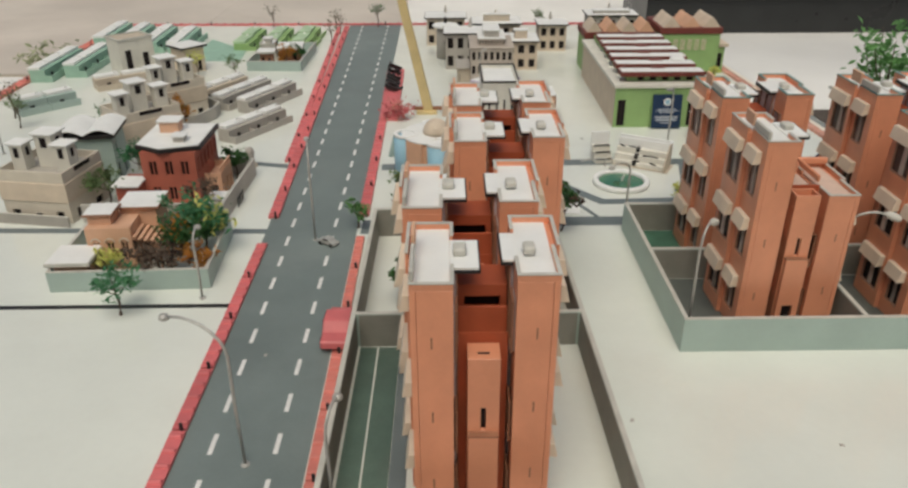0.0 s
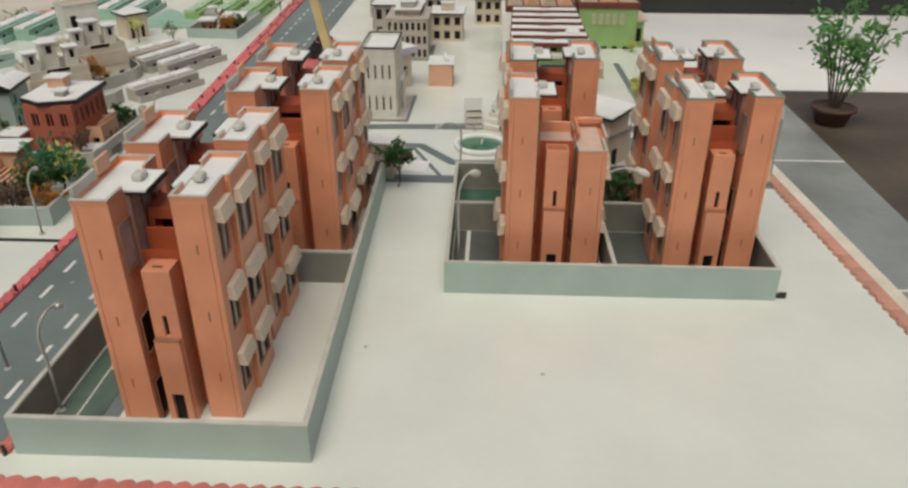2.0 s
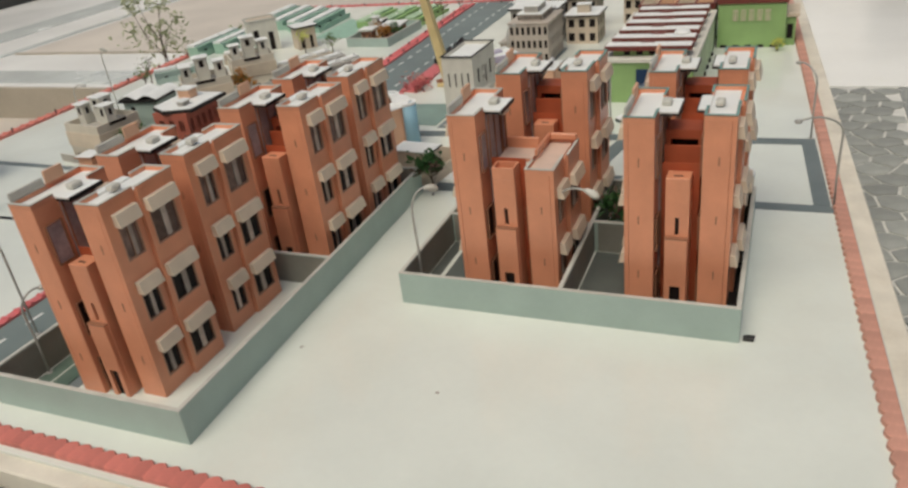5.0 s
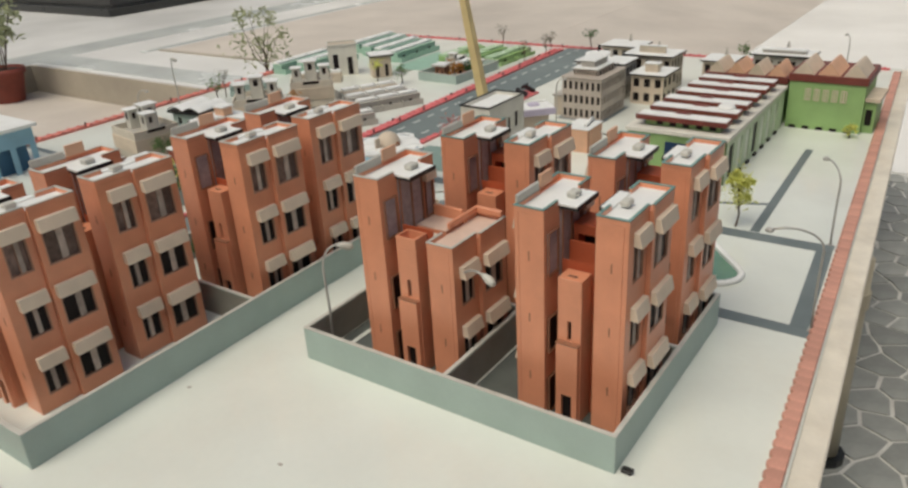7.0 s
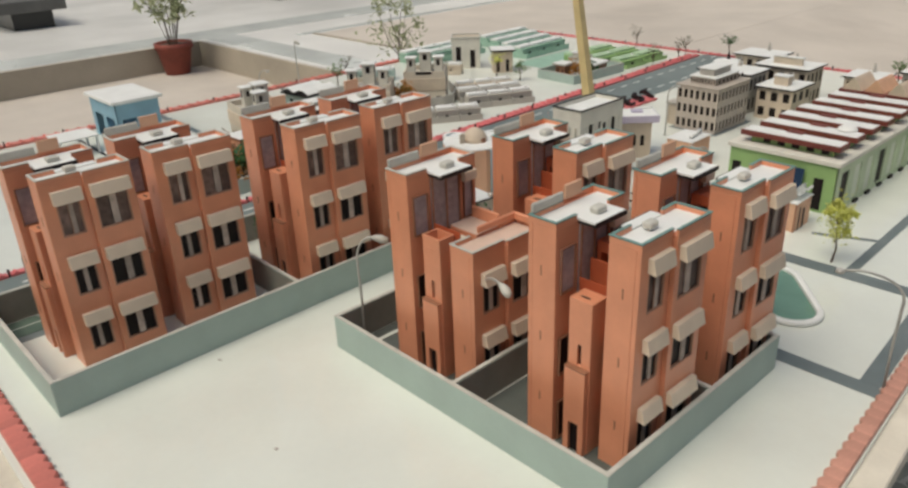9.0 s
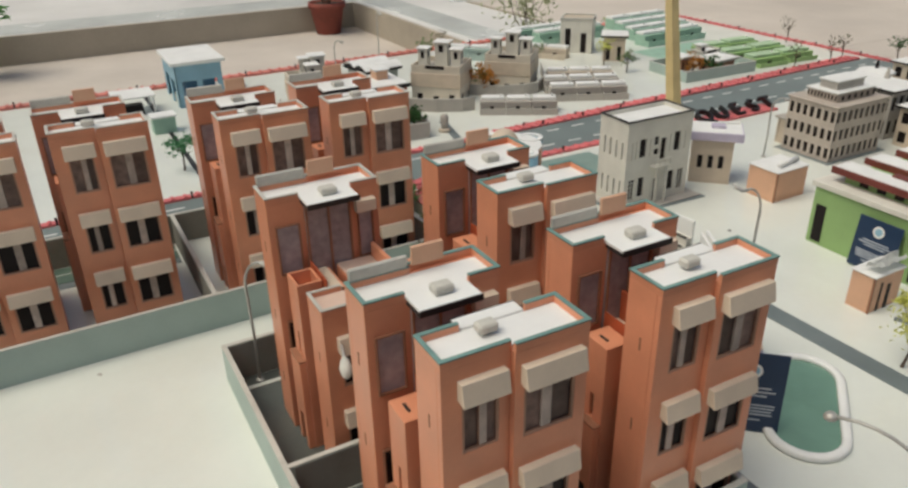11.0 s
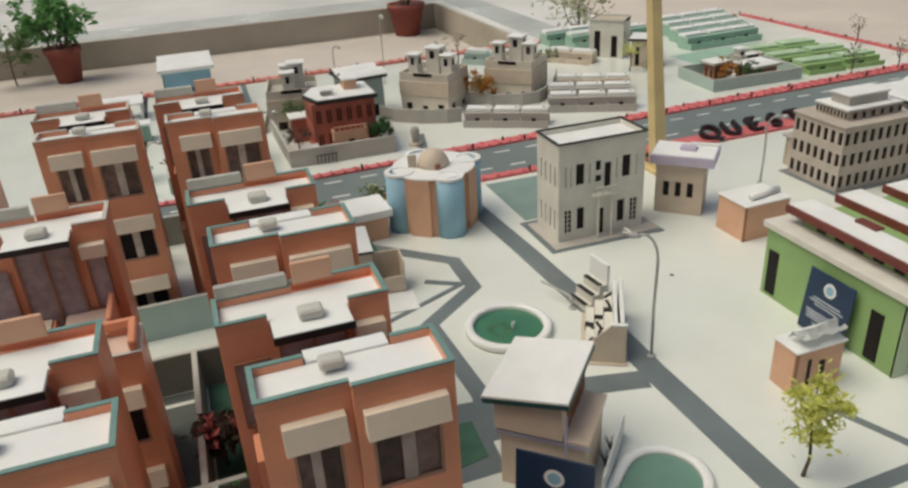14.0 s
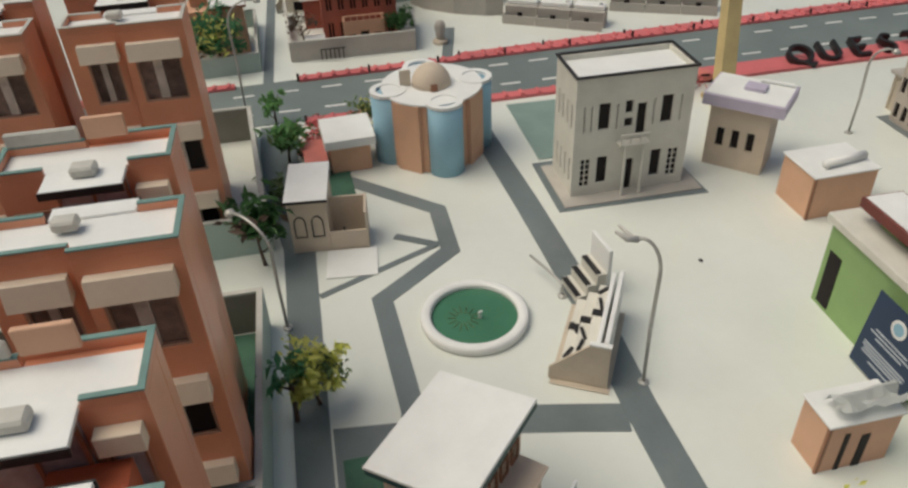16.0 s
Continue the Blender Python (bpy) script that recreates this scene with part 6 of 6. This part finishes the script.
add_tree((-0.72, 3.80, TOP), 0.07, LEAF_G, "green bush inside the far wall", 31, 0.035, 260, 0.008, 0.2, "shrub", "garden_bush")
add_tree((-0.755, 3.72, TOP), 0.08, LEAF_O, "orange bush inside the far wall", 32, 0.03, 220, 0.008, 0.2, "shrub", "garden_bush")
PALE_GREEN = material("pale_green_card", (0.42, 0.58, 0.38), 0.6, 0.1, 20, 160, 0.1)
GREEN_GLASS = material("sea_green_card", (0.30, 0.48, 0.38), 0.6, 0.1, 20, 160, 0.1)
for i in range(3):
    for j in range(2):
        q = Vector((-0.70 - 0.15 * i, 4.06 + 0.20 * j - 0.02 * i))
        add_terrace((q.x, q.y), (q.x + 0.01, q.y + 0.18), 0.085, 0.035, 1, "low lime green card plot house with a pale roof", LIME, PALE_GREEN)
for i in range(4):
    q = Vector((-1.32 - 0.145 * i, 3.93 + 0.05 * i))
    add_terrace((q.x, q.y), (q.x - 0.02, q.y + 0.42), 0.075, 0.055, 3, "low sea-green card terrace with a white roof", GREEN_GLASS, WHITE)
for i in range(2):
    q = Vector((-1.78 + 0.12 * i, 3.42 + 0.08 * i))
    add_terrace((q.x, q.y), (q.x - 0.01, q.y + 0.44), 0.07, 0.055, 3, "low sea-green card terrace with a white roof", GREEN_GLASS, WHITE)
sheet("lawn_far", [(-1.26, 3.80), (-1.00, 3.80), (-1.02, 4.02), (-1.27, 4.30)], GREEN_GLASS, "pale sea-green card plot", 0.0016)
for k, (x, y, hgt, leaf) in enumerate(((-1.12, 3.50, 0.13, LEAF_Y), (-1.16, 3.12, 0.15, LEAF_P), (-0.95, 3.50, 0.10, LEAF_P), (-1.66, 2.9, 0.16, TWIG), (-1.58, 2.78, 0.14, LEAF_P), (-0.60, 4.2, 0.13, TWIG), (-1.0, 4.62, 0.13, TWIG), (-0.62, 4.56, 0.12, TWIG), (-1.2, 2.66, 0.13, LEAF_G), (-0.38, 4.62, 0.14, LEAF_G), (-0.58, 4.42, 0.12, TWIG), (0.55, 4.5, 0.12, LEAF_P))):
    add_tree((x, y, TOP), hgt, leaf, "small paper tree among the far houses", 40 + k, 0.032, 36 if leaf is TWIG else 110, 0.007)

# blue kiosk and white table at the board edge
t = thing("blue_kiosk", "pale blue card kiosk with a white roof and arches", "model building", (-1.735, 1.59, TOP))
bm = bmesh.new()
for fm, span in ((face(0, 0, 0, 0), 0.285), (face(0.285, 0.0004, 0, 90), 0.185)):
    add_panel(bm, fm, span, 0.172, 0.005, [(span * 0.12, span * 0.44, 0.0, 0.105), (span * 0.56, span * 0.88, 0.0, 0.105)])
add_panel(bm, face(0, 0.1854, 0, -90), 0.185, 0.172, 0.005)
part("wall", bm, BLUE, t)
part("inner_wall", box(0.03, 0.255, 0.04, 0.16, 0, 0.16), material("deep_blue_card", (0.05, 0.15, 0.26), 0.6, 0.1, 20, 160, 0.1), t, "deep blue inner wall")
part("roof", box(-0.016, 0.302, -0.014, 0.202, 0.1725, 0.186), WHITE, t, "white card roof", 0.001)
t = thing("model_canopy", "white card canopy on thin posts", "canopy", (-1.47, 1.36, TOP))
part("roof", box(-0.10, 0.05, -0.02, 0.14, 0.072, 0.078), WHITE, t, "", 0.001)
for x in (-0.09, 0.04):
    for y in (-0.01, 0.13):
        part("post", box(x - 0.004, x + 0.004, y - 0.004, y + 0.004, 0, 0.0718), WHITE, t)
part("counter", box(-0.02, 0.03, 0.02, 0.09, 0, 0.04), DARK, t)
t = thing("shed", "pale blue-grey card shed beside the flats", "model building", (-1.20, 1.44, TOP))
part("body", box(0, 0.06, 0, 0.08, 0, 0.06), GREEN_GLASS, t, "", 0.0008)
part("roof", box(-0.006, 0.066, -0.006, 0.086, 0.0603, 0.066), WHITE, t)
t = thing("monument", "small grey stone monument on a round base", "monument", (-0.622, 2.372, TOP))
part("base", add_lathe(bmesh.new(), [(0.022, 0), (0.022, 0.008), (0.016, 0.012)], (0, 0, 0), 14), STONE, t)
part("stone", add_lathe(bmesh.new(), [(0.011, 0.0122), (0.013, 0.03), (0.016, 0.05), (0.012, 0.062), (0.003, 0.066)], (0, 0, 0), 12), GREY_CARD, t, "", 0, True)

# ---- planting on the board ----
add_tree((1.111, 2.443, TOP), 0.185, LEAF_Y, "yellow-green paper tree beside the path", 51, 0.030, 900, 0.006, 0.30, gather=26, thick=0.0035, tall=1.5)
add_tree((0.690, 1.948, TOP), 0.10, LEAF_Y, "pale yellow-green flowering plant beside the compound wall", 52, 0.032, 420, 0.008, 0.2, "plant", "paper_plant", 14, LEAF_P)
add_tree((0.715, 1.915, TOP), 0.12, LEAF_T, "grey-green leafy sprig beside the compound wall", 53, 0.02, 50, 0.010, 0.5, "plant", "paper_plant", 6)
add_tree((0.335, 1.872, TOP), 0.13, LEAF_G, "dark green spiky plant at the compound corner", 54, 0.034, 190, 0.012, 0.2, "plant", "paper_plant", 9, BARK)
add_tree((-0.03, 1.925, TOP), 0.09, LEAF_B, "green palm-like plant beside the gate house", 55, 0.035, 110, 0.012, 0.2, "plant", "paper_plant", 8, LEAF_P)
add_tree((-0.085, 1.99, TOP), 0.05, CRIMSON, "red paper flowers near the gate house", 83, 0.025, 160, 0.006, 0.2, "plant", "paper_plant", 8, LEAF_G)
add_tree((-0.10, 2.10, TOP), 0.085, LEAF_P, "yellow-green plant behind the gate house", 84, 0.03, 140, 0.008, 0.2, "plant", "paper_plant", 8, LEAF_Y)
add_tree((0.16, 1.905, TOP), 0.07, LEAF_P, "green plant behind the arcade house", 56, 0.022, 110, 0.008, 0.2, "plant", "paper_plant")
add_tree((-0.22, 1.40 + 0.50, TOP), 0.08, LEAF_B, "green paper plant near the cross street", 57, 0.022, 120, 0.009, 0.2, "plant", "paper_plant")
add_tree((0.925, 1.72, TOP), 0.11, LEAF_G, "dark green and brown bush between the flats", 59, 0.036, 420, 0.010, 0.2, "shrub", "garden_bush", 10, BARK)
add_tree((0.745, 1.640, TOP), 0.10, BARK, "dark plant with red flowers between two blocks of flats", 87, 0.030, 320, 0.009, 0.2, "shrub", "garden_bush", 9, CRIMSON)
add_tree((-0.06, 1.50, TOP), 0.10, LEAF_G, "dark green bush behind the flats", 60, 0.035, 260, 0.010, 0.2, "shrub", "garden_bush")
add_tree((1.24, 3.44, TOP), 0.05, LEAF_Y, "small yellow shrub beside the green hall", 61, 0.02, 160, 0.006, 0.2, "shrub", "garden_bush")
t = thing("black_clip", "small black metal clip at the wall corner", "clip", (1.252, 1.322, TOP))
part("body", box(-0.010, 0.010, -0.006, 0.006, 0, 0.008), BLACK, t, "", 0.001)
part("lever", box(-0.004, 0.012, -0.003, 0.003, 0.0082, 0.011), BLACK, t)
for k, (x, y) in enumerate(((0.71, 1.02), (0.51, 2.62), (0.36, 1.09), (-0.35, 1.30))):
    t = thing("scrap", "tiny dark scrap lying on the board", "scrap", (x, y, TOP + (0.0013 if x < -0.2 else 0.0002)), 30 * k)
    part("chip", add_prism(bmesh.new(), [(-0.004, -0.002), (0.005, -0.003), (0.004, 0.003), (-0.003, 0.004)], 0, 0.001), GREY_CARD if k != 1 else DARK, t)

add_tree((-0.165, 2.87, TOP), 0.045, CRIMSON, "heap of red and pink paper flowers beside the road", 85, 0.045, 320, 0.007, 0.2, "plant", "paper_plant", 10, PINK)
# ---- potted plants round the courtyard ----


def add_pot(at, r, h, plant, leaf, label, seed, spread, count, clay=TERRACOTTA, size=0.045):
    t = thing("potted_plant", label, "potted plant", at, 0, "potted plants")
    bm = bmesh.new()
    add_lathe(bm, [(r * 0.68, 0), (r * 0.95, h * 0.82), (r * 1.06, h * 0.83), (r * 1.06, h), (r * 0.92, h), (r * 0.88, h * 0.88)], (0, 0, 0), 24)
    pot = part("pot", bm, clay, t, "terracotta pot", 0, True)
    part("soil", add_prism(bmesh.new(), circle(0, 0, r * 0.9, 20), h * 0.89, h * 0.92), BARK, pot)
    rng = random.Random(seed)
    bm = bmesh.new()
    tips = []
    for k in range(9):
        a = k * 2.4
        tip = Vector((math.cos(a) * spread * rng.uniform(0.3, 1), math.sin(a) * spread * rng.uniform(0.3, 1), h + plant * rng.uniform(0.55, 1)))
        add_tube(bm, [(math.cos(a) * r * 0.2, math.sin(a) * r * 0.2, h * 0.9), (tip.x * 0.45, tip.y * 0.45, h + plant * 0.35), tip], [0.007, 0.005, 0.002], 6)
        tips.append(tip)
    part("stem", bm, BARK, t)
    bm = bmesh.new()
    for tip in tips:
        for f in (0.6, 0.8, 1.0):
            add_leaves(bm, (tip.x * f, tip.y * f, h + (tip.z - h) * f), spread * 0.28, count // 27, size, rng, 0.9, 2)
    part("foliage", bm, leaf, t)
    return t


add_pot((-6.40, 3.99, -0.012), 0.19, 0.33, 0.80, LEAF_W, "terracotta pot with a sparse leafy shrub by the kerb corner", 71, 0.34, 420)
add_pot((-6.15, 0.62, -0.012), 0.155, 0.32, 0.40, LEAF_B, "terracotta pot with a bushy green plant by the kerb", 72, 0.34, 800)
add_pot((2.775, 4.66, 0.0), 0.13, 0.115, 0.62, LEAF_B, "dark brown clay bowl with a thin pale leafy plant", 73, 0.30, 560, material("brown_clay", (0.11, 0.05, 0.038), 0.75, 0.25, 8, 60, 0.2), 0.032)
add_tree((-2.68, 4.06, -0.012), 1.12, LEAF_W, "thin young tree growing beside the terrace kerb", 74, 0.17, 300, 0.022, 0.45, "tree", "young_tree", 10, None, 0.009, 1.1)
add_tree((-2.33, 4.62, 0.25), 0.42, LEAF_W, "thin leafy sapling beside the terrace kerb", 76, 0.13, 260, 0.022, 0.2, "tree", "young_tree", 8, None, 0.008)
add_tree((-6.6 + 0.35, 0.15, -0.012), 0.5, LEAF_P, "leafy weed beside the kerb", 75, 0.2, 300, 0.035, 0.2, "plant", "weed", 8, None, 0.01)

# ---- flagstones beside the table ----
pave = structure("pavement", box(1.15, 1.949, -1.5, 5.34, -0.011, -0.004), MORTAR, "pale mortar bed with grey flagstones")
rng = random.Random(9)
shift = {}


def corner(x, y):
    """A shared corner of the irregular stones, moved a little off its grid place."""
    k = (round(x * 200), round(y * 200))
    if k not in shift:
        shift[k] = (x + rng.uniform(-0.026, 0.026), y + rng.uniform(-0.026, 0.026))
    return shift[k]


def stone_plan(x, y):
    """The outline of one irregular stone, drawn in from its shared corners."""
    plan = [corner(x + dx, y + dy) for dx, dy in ((0, -0.0835), (0.075, -0.0415), (0.075, 0.0415), (0, 0.0835), (-0.075, 0.0415), (-0.075, -0.0415))]
    return [((px - x) * 0.90, (py - y) * 0.90) for px, py in plan]


far_verts, far_faces = [], []
for j in range(54):
    for i in range(-23, 6):
        x, y = 1.21 + 0.15 * (i + 0.5 * (j % 2)), -1.38 + 0.125 * j
        if x > 1.89 or (x < 1.20 and y > 1.62) or y > 5.25:
            continue
        plan = stone_plan(x, y)
        if x > 1.15 and y > -0.2:
            ob = part("flagstone", add_prism(bmesh.new(), plan, 0.0, 0.006), PAVER, pave)
            ob.matrix_basis = pose(x, y, -0.0038, rng.uniform(-0.5, 0.5), rng.uniform(-0.5, 0.5), 0)
        else:
            n = len(far_verts)
            far_verts += [(x + px, y + py, z) for z in (-0.0038, 0.0022 + rng.uniform(-0.001, 0.001)) for px, py in plan]
            far_faces += [tuple(n + 6 + k for k in range(6))] + [(n + k, n + (k + 1) % 6, n + 6 + (k + 1) % 6, n + 6 + k) for k in range(6)]
me = bpy.data.meshes.new("flagstones")
me.from_pydata(far_verts, [], far_faces)
me.materials.append(PAVER)
far_stones = tagged(new("flagstones", me), "grey irregular flagstones before the table", "", "", "stuff")
far_stones.parent = pave
part("mortar_bed", box(-2.32, 1.1495, -1.5, 1.75, -0.011, -0.004), MORTAR, pave)

# ---- unseen walls added round the courtyard to block low sky light ----
UNSEEN_WALL = material("unseen_wall_matte", (0.62, 0.60, 0.56), 0.8, 0.08, 1.0, 30, 0.2)
structure("unseen_wall_north", box(-24, 16, 24, 24.4, -0.3, 8.0), UNSEEN_WALL, "plain unseen wall added to block low sky light")
structure("unseen_wall_south", box(-24, 16, -9.4, -9, -0.3, 8.0), UNSEEN_WALL, "plain unseen wall added to block low sky light")
structure("unseen_wall_west", box(-24.4, -24, -9.4, 24.4, -0.3, 8.0), UNSEEN_WALL, "plain unseen wall added to block low sky light")
structure("unseen_wall_east", box(16, 16.4, -9.4, 24.4, -0.3, 8.0), UNSEEN_WALL, "plain unseen wall added to block low sky light")
